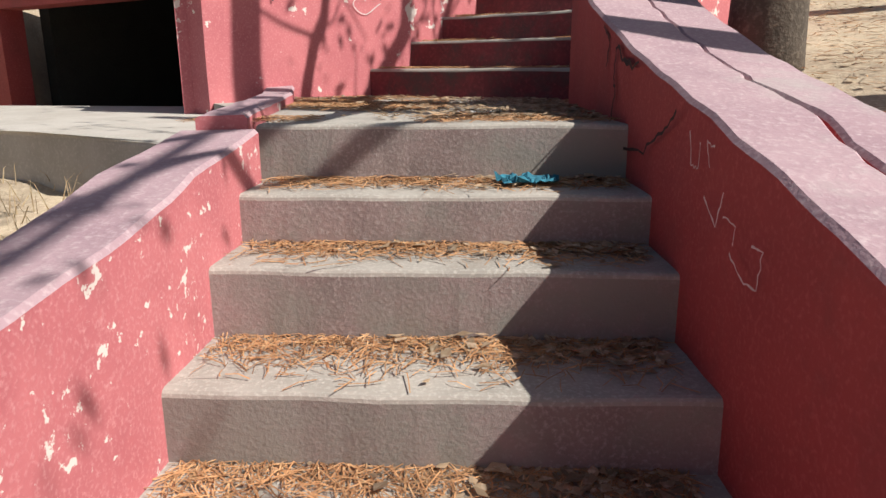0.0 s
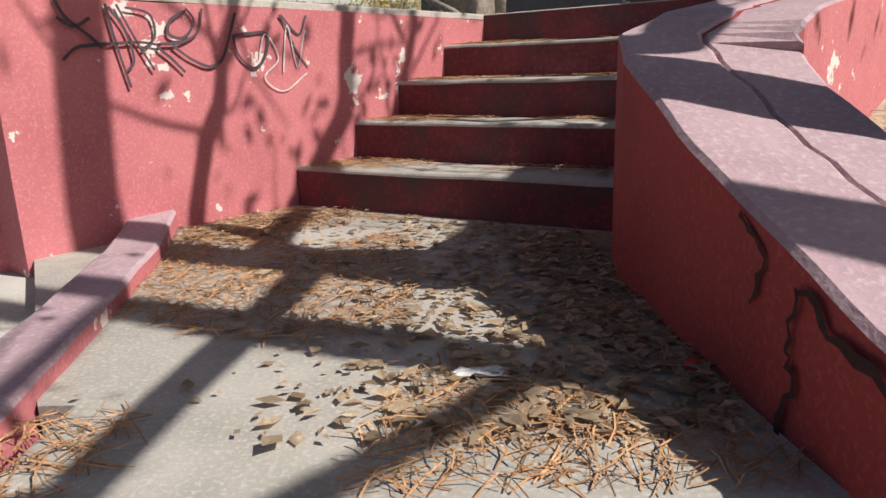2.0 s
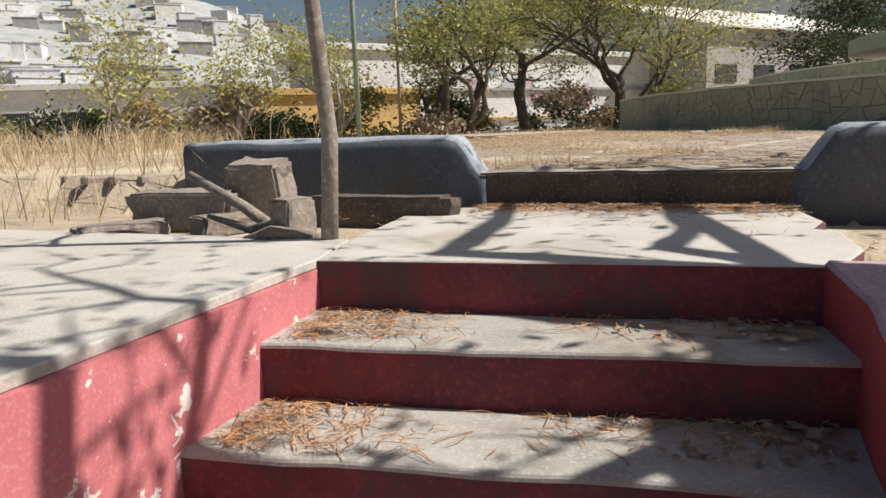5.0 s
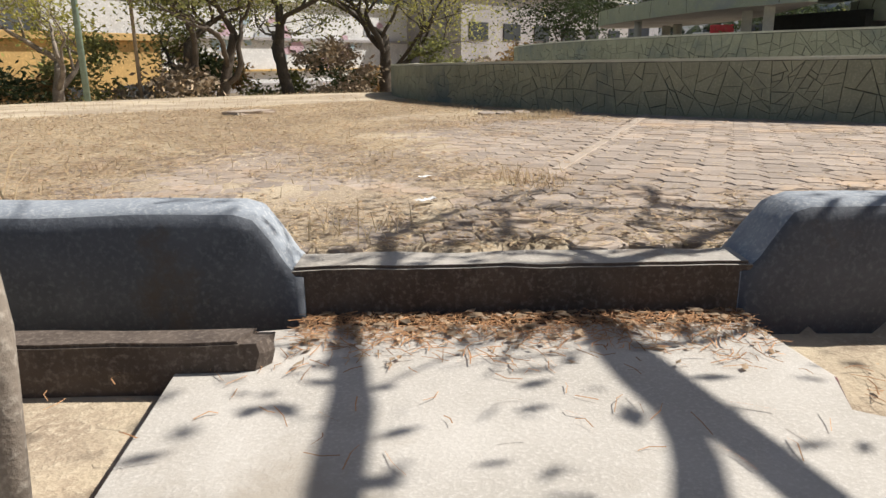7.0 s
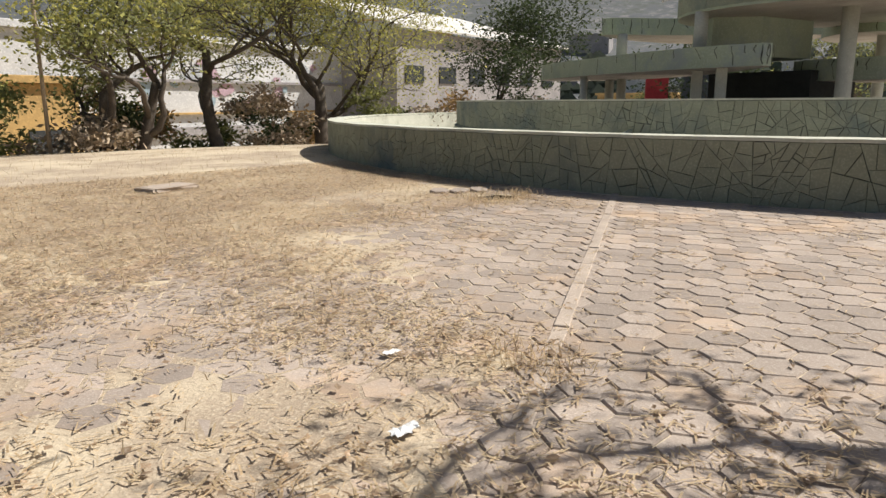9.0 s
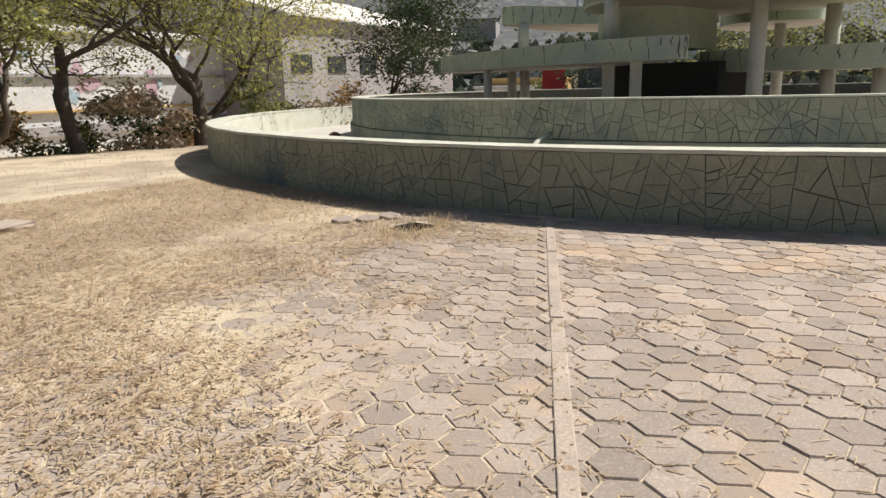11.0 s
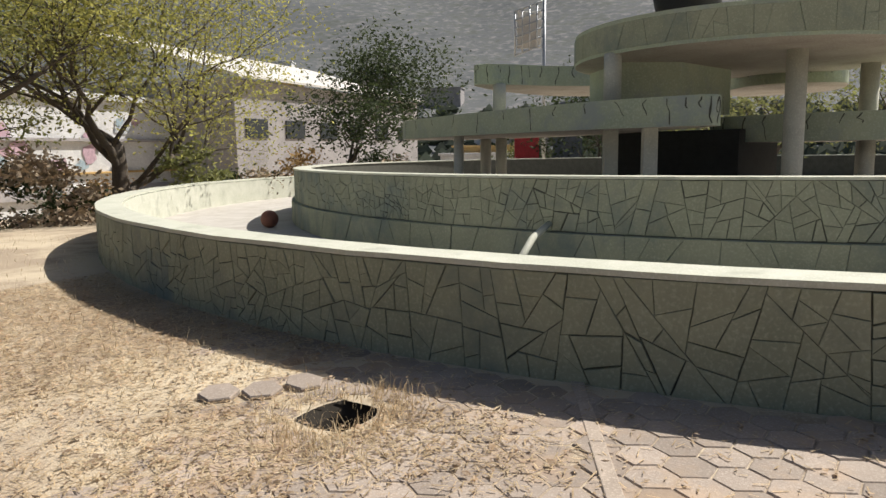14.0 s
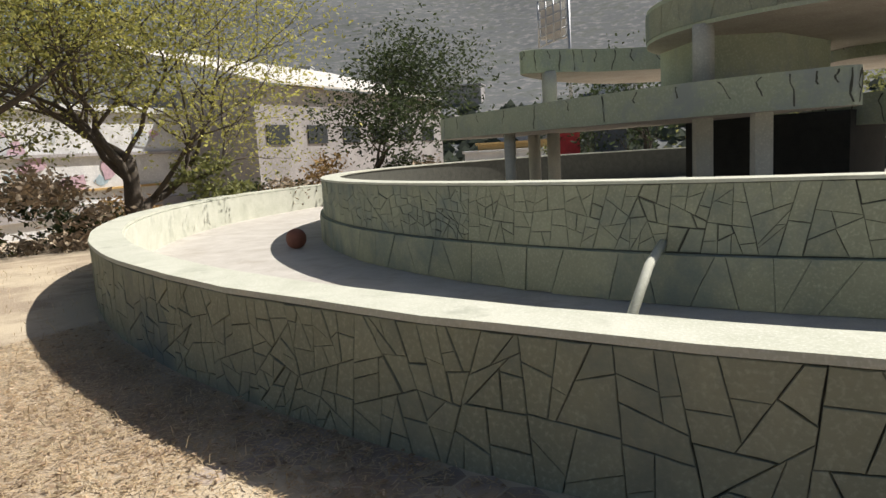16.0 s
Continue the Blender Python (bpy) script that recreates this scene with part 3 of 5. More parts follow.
tagged(part("ledge", prism([(-0.84, 2.9), (-0.80, 3.4), (-1.05, 4.7), (-1.25, 4.42), (-1.68, 5.30), (-3.9, 5.6), (-5.6, 4.3), (-3.2, 3.9), (-1.6, 3.35)], -0.7, -0.06, 0.02), SLAB), "pale concrete ledge in front of the doorway", "ledge", kind="structure")

# ---- kerb step and grey parapets at the plaza ----
kp = [KL - KD * 0.05, KR + KD * 0.05, KR + KD * 0.05 + KN * 0.20, KL - KD * 0.05 + KN * 0.20]
bm = prism(kp, 0.6, PLAZA)
bmesh.ops.subdivide_edges(bm, edges=[e for e in bm.edges if e.calc_length() > 0.8], cuts=12, use_grid_fill=True)
roughen(bm, 0.010, 5)
bmesh.ops.bevel(bm, geom=[e for e in bm.edges if min(v.co.z for v in e.verts) > PLAZA - 0.05 and len(e.link_faces) == 2 and e.calc_face_angle(0) > 1], offset=0.012, segments=2, affect="EDGES")
bm.normal_update()
# upward faces get the pale concrete, the front the shade-darkened one
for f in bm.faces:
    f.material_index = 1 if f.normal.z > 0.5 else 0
tagged(part("kerb", bm, [KERB, KERB_TOP]), "worn stained concrete kerb step up to the plaza, front darkened for shade", "kerb", kind="structure")


def grey_parapet(start, direction, length, label):
    """A rounded-over parapet whose end facing the opening slopes down."""
    prof = [(-0.13, 0.60), (-0.13, 1.22), (-0.11, 1.275), (-0.05, 1.295), (0.10, 1.295), (0.16, 1.27), (0.18, 1.2), (0.18, 0.60)]
    n = KN
    verts, faces = [], []
    cuts = [0, 0.03, 0.07, 0.12, 0.18, 0.24] + [0.24 + (length - 0.24) * i / 16 for i in range(1, 17)]
    for j, s in enumerate(cuts):
        fall = (1 - smooth01(s / 0.22)) * 0.24
        for o, z in prof:
            zz = z if z < 0.7 else max(1.04, z - fall)
            p = start + direction * s + n * (o + 0.12)
            w = noise.noise_vector((p.x * 3, p.y * 3, zz * 3)) * 0.012
            verts.append((p.x + w.x, p.y + w.y, zz + w.z))
    m = len(prof)
    for i in range(len(cuts) - 1):
        for k in range(m):
            faces.append((i * m + k, i * m + (k + 1) % m, (i + 1) * m + (k + 1) % m, (i + 1) * m + k))
    faces += [tuple(range(m))[::-1], tuple(range((len(cuts) - 1) * m, len(cuts) * m))]
    # worn pale paint on top, shade-darkened paint on the sides
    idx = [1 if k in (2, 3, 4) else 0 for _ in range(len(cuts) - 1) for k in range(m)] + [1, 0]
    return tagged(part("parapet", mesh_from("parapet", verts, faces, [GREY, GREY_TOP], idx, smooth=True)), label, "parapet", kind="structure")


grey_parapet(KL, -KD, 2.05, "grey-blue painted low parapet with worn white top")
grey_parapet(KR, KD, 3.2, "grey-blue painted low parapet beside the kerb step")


# ---- plaza pavers and strip ----
SD = Vector((8.72 - 5.34, 11.06 - 9.24)).normalized()
SN = Vector((-SD.y, SD.x))
S0 = Vector((5.34, 9.24))
strip_parts = empty("dividing_strip", (5.3, 9.2, 1.05), "narrow concrete strip dividing the paved plaza", "strip", "structure")
at = -2.6
rng = random.Random(4)
while at < 4.4:
    ln = rng.uniform(0.5, 0.95)
    c = S0 + SD * (at + ln / 2)
    part("strip_piece", box(c.x, c.y, 1.02, PLAZA + 0.004 + rng.uniform(-0.004, 0.004), ln - 0.012, 0.085, math.atan2(SD.y, SD.x) + rng.uniform(-0.006, 0.006), 0.008), STRIP, strip_parts)
    at += ln

HEX = 0.132


def hex_mesh(r, top=0.008):
    v, f = [], []
    for k in range(6):
        a = k * math.pi / 3
        v.append((r * math.cos(a), r * math.sin(a), -0.05))
    for k in range(6):
        a = k * math.pi / 3
        v.append((r * math.cos(a), r * math.sin(a), -top))
    for k in range(6):
        a = k * math.pi / 3
        v.append(((r - top) * math.cos(a), (r - top) * math.sin(a), 0))
    for o in (0, 6):
        f += [(o + k, o + (k + 1) % 6, o + 6 + (k + 1) % 6, o + 6 + k) for k in range(6)]
    f.append(tuple(range(12, 18)))
    return v, f


hv, hf = hex_mesh(HEX - 0.0035)
paver_mesh = mesh_from("paver", hv, hf, PAVER)
HOLE_AT = Vector((7.78, 12.18))
turn0 = math.atan2(SN.y, SN.x)
paver_spots = []
for i in range(-46, 66):
    for j in range(-46, 66):
        u = i * HEX * 1.5
        v = j * HEX * math.sqrt(3) + (i % 2) * HEX * math.sqrt(3) / 2
        p = S0 + SN * u + SD * v
        if (p - Vector(POOL)).length < POOL_R + 0.1 or (p - KL).dot(KN) < 0.34:
            continue
        if (p - HOLE_AT).length < 0.27:
            continue
        side = (p - S0).dot(SN)
        if side > 5.0 or side < -7.5 or (p - S0).dot(SD) > 6.5 or (p - S0).dot(SD) < -6:
            continue
        # grass has taken the far side of the strip, with bare patches
        cover = noise.noise((p.x * 0.55, p.y * 0.55, 9)) + 0.35 * side - 0.25
        sink = 0.0
        if side > 0.1:
            sink = 0.002 + max(0.0, min(0.02, 0.009 * (cover + 0.3)))
        if side > 0.1 and cover > 1.7:
            continue
        paver_spots.append((p.x, p.y, sink))
plaza = empty("plaza_paving", (5.3, 9.0, 1.0), "dusty reddish-grey hexagonal concrete pavers, uneven and partly overgrown", "paving", "structure")
near = sorted(paver_spots, key=lambda q: (q[0] - 5.6) ** 2 + (q[1] - 9.2) ** 2)
rest_v, rest_f = [], []
piece_list = []
for n, (x, y, sink) in enumerate(near):
    m = pose(x, y, PLAZA - 0.004 - sink + rng.uniform(-0.0025, 0.0025), rng.uniform(-0.6, 0.6), rng.uniform(-0.6, 0.6), math.degrees(turn0) + rng.uniform(-2, 2))
    if n < 300:
        piece_list.append(m)
    else:
        o = len(rest_v)
        rest_v += [m @ Vector(q) for q in hv]
        rest_f += [tuple(o + k for k in f) for f in hf]
tagged(part("far_pavers", mesh_from("far_pavers", rest_v, rest_f, PAVER_JOINED), None, plaza), kind="stuff")

# hole in the paving
bm = bmesh.new()
rings = []
for rad, z in ((0.40, PLAZA - 0.012), (0.27, PLAZA - 0.016), (0.20, PLAZA - 0.09), (0.15, PLAZA - 0.24), (0.05, PLAZA - 0.27)):
    rings.append([bm.verts.new((HOLE_AT.x + rad * math.cos(a) * (1 + 0.12 * math.sin(3 * a + 1)), HOLE_AT.y + rad * math.sin(a) * (0.85 + 0.12 * math.cos(2 * a)) if rad < 0.3 else HOLE_AT.y + rad * math.sin(a), z)) for a in [k * math.pi / 9 for k in range(18)]])
# inner rings take the shade-darkened soil, the rim plain earth
for ra, rb in zip(rings, rings[1:]):
    for k in range(18):
        bm.faces.new((ra[k], ra[(k + 1) % 18], rb[(k + 1) % 18], rb[k])).material_index = 0 if ra is rings[0] else 1
bm.faces.new(rings[-1]).material_index = 1
tagged(part("hole", bm, [EARTH, HOLE]), "dark hole in the paving edged with dead grass", "hole", kind="structure")
for (dx, dy, t) in ((0.03, 0.65, 0.3), (0.28, 0.53, 0.9), (-0.15, 0.84, 0.5)):
    pm = mesh_from("loose_paver", hv, hf, PAVER)
    ob = new("loose_paver", pm)
    ob.matrix_basis = pose(HOLE_AT.x + dx, HOLE_AT.y + dy, PLAZA + 0.028, 5 * t, -6, 40 * t)
    tagged(ob, "loose tilted hexagonal paver at the edge of the hole", "paver", "loose pavers")

# ---- pool and fountain ----
A0, A1 = radians(118), radians(262)
pool = empty("pool_wall", (POOL[0] - POOL_R, POOL[1], 1.0), "low curved sage-green flagstone wall round the empty pool", "wall", "structure")
v, f = band(*POOL, POOL_R - 0.34, POOL_R - 0.02, 0, 2 * math.pi, 0.6, POOL_TOP - 0.03, 160, True)
part("core", mesh_from("core", v, f, [JOINT]), None, pool)
v, f = band(*POOL, POOL_R - 0.37, POOL_R + 0.012, 0, 2 * math.pi, POOL_TOP - 0.04, POOL_TOP, 200, True)
vv = []
for q in v:
    w = noise.noise_vector(Vector(q) * 2.5)
    vv.append((q[0] + w.x * 0.014, q[1] + w.y * 0.014, q[2] + w.z * 0.012))
part("coping", mesh_from("coping", vv, f, COPING), None, pool, "sun-bleached worn coping")
v, f = band(*POOL, POOL_R - 0.40, POOL_R - 0.345, 0, 2 * math.pi, 1.0, POOL_TOP - 0.05, 160, True)
part("inner_render", mesh_from("inner_render", v, f, COPING), None, pool)
bm = prism(arc(*POOL, POOL_R - 0.3, 0, 2 * math.pi, 96)[:-1], 1.0, 1.17)
tagged(part("pool_floor", bm, SLAB), "dry pale concrete pool floor with dust", "floor", kind="structure")


def clip_poly(poly, nx, ny, d):
    out = []
    for i in range(len(poly)):
        p, q = poly[i], poly[(i + 1) % len(poly)]
        a, b = p[0] * nx + p[1] * ny - d, q[0] * nx + q[1] * ny - d
        if a <= 0:
            out.append(p)
        if (a < 0 < b) or (b < 0 < a):
            t = a / (a - b)
            out.append((p[0] + (q[0] - p[0]) * t, p[1] + (q[1] - p[1]) * t))
    return out


def inset(poly, g):
    """Moves every side of a convex polygon inwards."""
    cx, cy = sum(p[0] for p in poly) / len(poly), sum(p[1] for p in poly) / len(poly)
    out = poly
    n = len(poly)
    for i in range(n):
        p, q = poly[i], poly[(i + 1) % n]
        ex, ey = q[0] - p[0], q[1] - p[1]
        ln = math.hypot(ex, ey)
        if ln < 1e-5:
            continue
        nx, ny = ey / ln, -ex / ln
        if (cx - p[0]) * nx + (cy - p[1]) * ny > 0:
            nx, ny = -nx, -ny
        out = clip_poly(out, nx, ny, p[0] * nx + p[1] * ny - g)
        if len(out) < 3:
            return []
    return out


def flagstones(width, height, size, seed, gap):
    """Crazy paving over a strip of wall: blocks cut again and again by slanting joints."""
    r = random.Random(seed)
    cells = []

    def cut(poly, aim):
        xs, ys = [p[0] for p in poly], [p[1] for p in poly]
        w, h = max(xs) - min(xs), max(ys) - min(ys)
        if max(w, h) < aim or len(poly) < 3:
            g = gap * r.choice((0.02, 0.04, 0.06, 0.1, 0.15, 0.2, 0.5, 1.4))
            c = inset(poly, g / 2 + 0.0008)
            if len(c) >= 3:
                cx, cy = sum(q[0] for q in c) / len(c), sum(q[1] for q in c) / len(c)
                worn = []
                for a, b in zip(c, c[1:] + c[:1]):
                    worn.append(a)
                    if math.dist(a, b) > 0.09:
                        for f in (0.33, 0.67):
                            m = (a[0] + (b[0] - a[0]) * f, a[1] + (b[1] - a[1]) * f)
                            k = r.uniform(0.0, 0.03)
                            worn.append((m[0] + (cx - m[0]) * k, m[1] + (cy - m[1]) * k))
                cells.append(worn)
            return
        a = (0 if w > h * 0.9 else math.pi / 2) + r.gauss(0, 0.36)
        mx, my = min(xs) + w * r.uniform(0.36, 0.64), min(ys) + h * r.uniform(0.36, 0.64)
        nx, ny = math.cos(a), math.sin(a)
        d = mx * nx + my * ny
        for side in (1, -1):
            piece = clip_poly(poly, nx * side, ny * side, d * side)
            if len(piece) >= 3:
                cut(piece, aim * r.uniform(0.92, 1.06))

    x, lean0 = 0.0, 0.0
    while x < width:
        x2, lean = min(width, x + r.uniform(0.7, 1.3)), r.uniform(-0.22, 0.22)
        cut([(x, 0.0), (x2, 0.0), (x2 + lean, height), (x + lean0, height)], size * r.uniform(1.0, 1.8))
        x, lean0 = x2, lean
    return cells


def stone_on_curve(poly, radius, a_start, z0, proud, r, centre=POOL):
    """One stone as a shallow bevelled slab bent onto the wall."""
    cx, cy = sum(p[0] for p in poly) / len(poly), sum(p[1] for p in poly) / len(poly)
    verts, n = [], len(poly)
    pr = proud + r.uniform(-0.004, 0.006)
    for shrink, out in ((0, -0.03), (0, pr - 0.004), (0.004, pr)):
        for s, h in poly:
            d = math.hypot(s - cx, h - cy) or 1
            s2, h2 = s + (cx - s) / d * shrink, h + (cy - h) / d * shrink
            a = a_start + s2 / radius
            verts.append((centre[0] + (radius + out) * math.cos(a), centre[1] + (radius + out) * math.sin(a), z0 + h2))
    faces = []
    for o in (0, n):
        faces += [(o + k, o + (k + 1) % n, o + n + (k + 1) % n, o + n + k) for k in range(n)]
    faces.append(tuple(range(2 * n, 3 * n)))
    return verts, faces


stone_jobs = []
length = (A1 - A0) * POOL_R
r2 = random.Random(11)
far_v, far_f = [], []
a_first = radians(150)
cells = flagstones(length, POOL_TOP - 0.045 - 1.0, 0.235, 3, 0.006)
cells.sort(key=lambda p: abs(p[0][0] - (radians(183) - A0) * POOL_R))
for n, poly in enumerate(cells):
    v, f = stone_on_curve(poly, POOL_R, A0, 1.0, 0.004, r2)
    if n < 290:
        stone_jobs.append((v, f))
    else:
        o = len(far_v)
        far_v += v
        far_f += [tuple(o + k for k in q) for q in f]
tagged(part("far_stones", mesh_from("far_stones", far_v, far_f, GREEN_JOINED), None, pool), kind="stuff")

ring = empty("ring_wall", (POOL[0] - RING_R, POOL[1], 1.3), "curved sage-green flagstone wall of the inner basin", "wall", "structure")
v, f = band(*POOL, RING_R - 0.3, RING_R - 0.015, 0, 2 * math.pi, 1.2, RING_TOP - 0.03, 140, True)
part("core", mesh_from("core", v, f, JOINT), None, ring)
v, f = band(*POOL, RING_R - 0.33, RING_R + 0.02, 0, 2 * math.pi, RING_TOP - 0.03, RING_TOP, 160, True)
part("coping", mesh_from("coping", v, f, COPING), None, ring)
ring_v, ring_f = [], []
for z0, h, rad, seed, size in ((1.63, RING_TOP - 0.035 - 1.63, RING_R, 5, 0.2), (1.17, 0.455, RING_R + 0.07, 6, 0.45)):
    for poly in flagstones((A1 - A0) * rad, h, size, seed, 0.010):
        v, f = stone_on_curve(poly, rad, A0, z0, 0.004, r2)
        o = len(ring_v)
        ring_v += v
        ring_f += [tuple(o + k for k in q) for q in f]
tagged(part("stones", mesh_from("stones", ring_v, ring_f, GREEN_JOINED), None, ring), kind="stuff")
v, f = band(*POOL, RING_R - 0.05, RING_R + 0.06, 0, 2 * math.pi, 1.2, 1.622, 140, True)
part("plinth", mesh_from("plinth", v, f, GREEN_SLAB), None, ring)
tagged(part("terrace_floor", prism(arc(*POOL, RING_R - 0.25, 0, 2 * math.pi, 90)[:-1], 1.1, 1.25), SLAB), "concrete terrace inside the inner basin wall", "floor", kind="structure")

# spout pipe
pv, pf = tube([(12.3, 12.93, 1.72), (11.73, 12.86, 1.62), (10.9, 12.78, 1.20)], [0.04] * 3, 10)
tagged(part("spout_pipe", mesh_from("spout_pipe", pv, pf, COPING, smooth=True)), "pale plastic pipe leaning from the basin wall into the pool", "pipe")


bm = bmesh.new()
bmesh.ops.create_uvsphere(bm, u_segments=20, v_segments=12, radius=0.17)
bmesh.ops.translate(bm, verts=bm.verts, vec=(14.2, 19.6, 1.335))
tagged(part("ball", bm, mat("faded_rubber", (0.20, 0.075, 0.05), rough=0.7, bump=0.1), smooth=True), "faded brown rubber ball on the dry pool floor", "ball")


def curved_slab(name, outline, z0, z1, label, material=GREEN_SLAB):
    """A cast slab with a smooth rounded outline."""
    pts = []
    n = len(outline)
    for i in range(n):
        p0, p1, p2, p3 = (Vector(outline[(i + k) % n]) for k in (-1, 0, 1, 2))
        for k in range(8):
            t = k / 8
            pts.append(0.5 * (2 * p1 + (p2 - p0) * t + (2 * p0 - 5 * p1 + 4 * p2 - p3) * t * t + (3 * p1 - p0 - 3 * p2 + p3) * t ** 3))
    bm = prism(pts, z0, z1, 0.03)
    bm.normal_update()
    for f in bm.faces:
        f.material_index = 1 if f.normal.z < -0.5 else 0
    ob = part(name, bm, [material, SOFFIT], fountain)
    # weathered joints down the rim
    r = random.Random(len(outline) + int(z1 * 100))
    mid = sum(pts, Vector((0, 0))) / len(pts)
    cv, cf = [], []
    for i in range(0, len(pts), 2):
        p, q = pts[i], pts[(i + 1) % len(pts)]
        t = (q - p).normalized()
        n = Vector((t.y, -t.x))
        if n.dot(p - mid) < 0:
            n = -n
        top, low = z1 - 0.03, z1 - 0.03 - (z1 - z0 - 0.06) * r.choice((0.4, 0.6, 1.0))
        u, o = r.uniform(0, 0.1), len(cv)
        for k in range(5):
            zz = top + (low - top) * k / 4
            u += r.gauss(0, 0.025)
            w = r.uniform(0.004, 0.016)
            for side in (-w, w):
                at = p + t * (u + side) + n * 0.006
                cv.append((at.x, at.y, zz))
        cf += [(o + 2 * k, o + 2 * k + 1, o + 2 * k + 3, o + 2 * k + 2) for k in range(4)]
    tagged(part("rim_cracking", mesh_from("rim_cracking", cv, cf, JOINT), None, ob), kind="stuff")
    return ob


fountain = empty("fountain_pavilion", (18.5, 12.0, 1.25), "abandoned sage-green concrete fountain of stacked curved slabs on columns", "fountain")
DISC = (18.5, 11.99)
bm = prism(arc(*DISC, 2.98, 0, 2 * math.pi, 72)[:-1], 4.06, 4.57, 0.05)
bm.normal_update()
for f in bm.faces:
    f.material_index = 1 if f.normal.z < -0.5 else 0
part("upper_disc", bm, [GREEN_SLAB, SOFFIT], fountain, "round sage-green concrete disc with stained underside")
rim_v, rim_f = [], []
for poly in flagstones(2 * math.pi * 2.98, 0.40, 0.34, 8, 0.006):
    v, f = stone_on_curve(poly, 2.985, 0.0, 4.11, 0.006, r2, DISC)
    o = len(rim_v)
    rim_v += v
    rim_f += [tuple(o + k for k in q) for q in f]
tagged(part("rim_facing", mesh_from("rim_facing", rim_v, rim_f, GREEN_JOINED), None, fountain), kind="stuff")
curved_slab("middle_slab", [(14.72, 12.05), (14.80, 11.66), (15.35, 11.85), (17.0, 13.2), (19.4, 15.6), (20.6, 18.6), (19.6, 19.9), (18.1, 19.2), (16.2, 16.2), (15.0, 13.6)], 2.86, 3.27, "")
curved_slab("right_slab", [(19.3, 12.7), (18.6, 11.3), (18.6, 9.8), (19.2, 8.5), (20.3, 8.05), (21.5, 8.7), (21.8, 11.0), (20.9, 12.6)], 2.66, 3.14, "")
curved_slab("rear_slab", [(19.2, 18.0), (19.6, 17.3), (20.6, 16.6), (22.0, 15.0), (24.0, 13.5), (25.5, 15.0), (24.0, 17.6), (21.6, 18.3)], 4.08, 4.54, "")
curved_slab("rear_slab", [(21.0, 12.2), (21.2, 11.0), (22.0, 10.6), (24.0, 11.2), (24.4, 13.0), (22.6, 13.2)], 3.85, 4.3, "")
bm = prism([(17.05, 13.75), (17.7, 12.9), (19.6, 12.45), (20.4, 13.6), (18.5, 14.9)], 3.2, 4.09, 0.03)
part("tower", bm, GREEN_SLAB, fountain)
# solid black block put where the space under the slabs is shaded
part("core_block", prism([(18.9, 14.6), (18.5, 12.05), (20.6, 11.7), (20.8, 14.4)], 1.25, 2.9), BLACK, fountain, "solid black block for the shaded hollow under the slabs")


def column(x, y, z0, z1, r, square=False):
    if square:
        part("column", box(x, y, z0, z1, 2 * r, 2 * r, 0.5, 0.02), COLUMN, fountain)
    else:
        part("column", tube_mesh("column", [(x, y, z0), (x, y, (z0 + z1) / 2), (x, y, z1)], [r, r, r], COLUMN, 16), None, fountain)


for x, y, z0, z1, r in ((17.25, 11.02, 1.25, 4.08, 0.155), (16.05, 13.55, 3.2, 4.08, 0.14), (20.2, 10.15, 1.25, 4.08, 0.16), (19.5, 17.5, 3.2, 4.1, 0.15), (22.2, 11.6, 1.25, 3.9, 0.14)):
    column(x, y, z0, z1, r)
for x, y, r, sq in ((15.24, 12.68, 0.10, True), (16.03, 13.56, 0.11, True), (16.93, 17.03, 0.10, False), (19.9, 18.1, 0.13, False), (19.4, 17.4, 0.13, False), (19.6, 10.1, 0.13, False), (19.8, 9.1, 0.16, False)):
    column(x, y, 1.25, 2.89 if y > 12 else 2.70, r, sq)

# dark statue base on the disc, plain
bm = bmesh.new()
bmesh.ops.create_icosphere(bm, subdivisions=3, radius=1.0)
for v in bm.verts:
    v.co = Vector((v.co.x * 0.58, v.co.y * 0.58, v.co.z * 1.3))
    v.co += noise.noise_vector(v.co * 1.8) * 0.16
    v.co.z = max(v.co.z, -0.9)
    v.co += Vector((18.4, 13.0, 5.45))
tagged(part("statue", bm, BRONZE, None, "", True), "dark bronze statue mass on top of the disc", "statue")

# ---- trees ----
def leaf_cloud(centres, count, spread, size, r, flat=0.7):
    verts, faces = [], []
    for _ in range(count):
        c = r.choice(centres)
        p = c + Vector((r.gauss(0, spread), r.gauss(0, spread), r.gauss(0, spread * flat)))
        a = Vector((r.uniform(-1, 1), r.uniform(-1, 1), r.uniform(-0.7, 0.7))).normalized()
        b = a.cross(Vector((r.uniform(-1, 1), r.uniform(-1, 1), r.uniform(-1, 1)))).normalized()
        s = size * r.uniform(0.6, 1.5)
        o = len(verts)
        verts += [p - a * s, p + b * s * 0.45, p + a * s, p - b * s * 0.45]
        faces.append((o, o + 1, o + 2, o + 3))
    return verts, faces


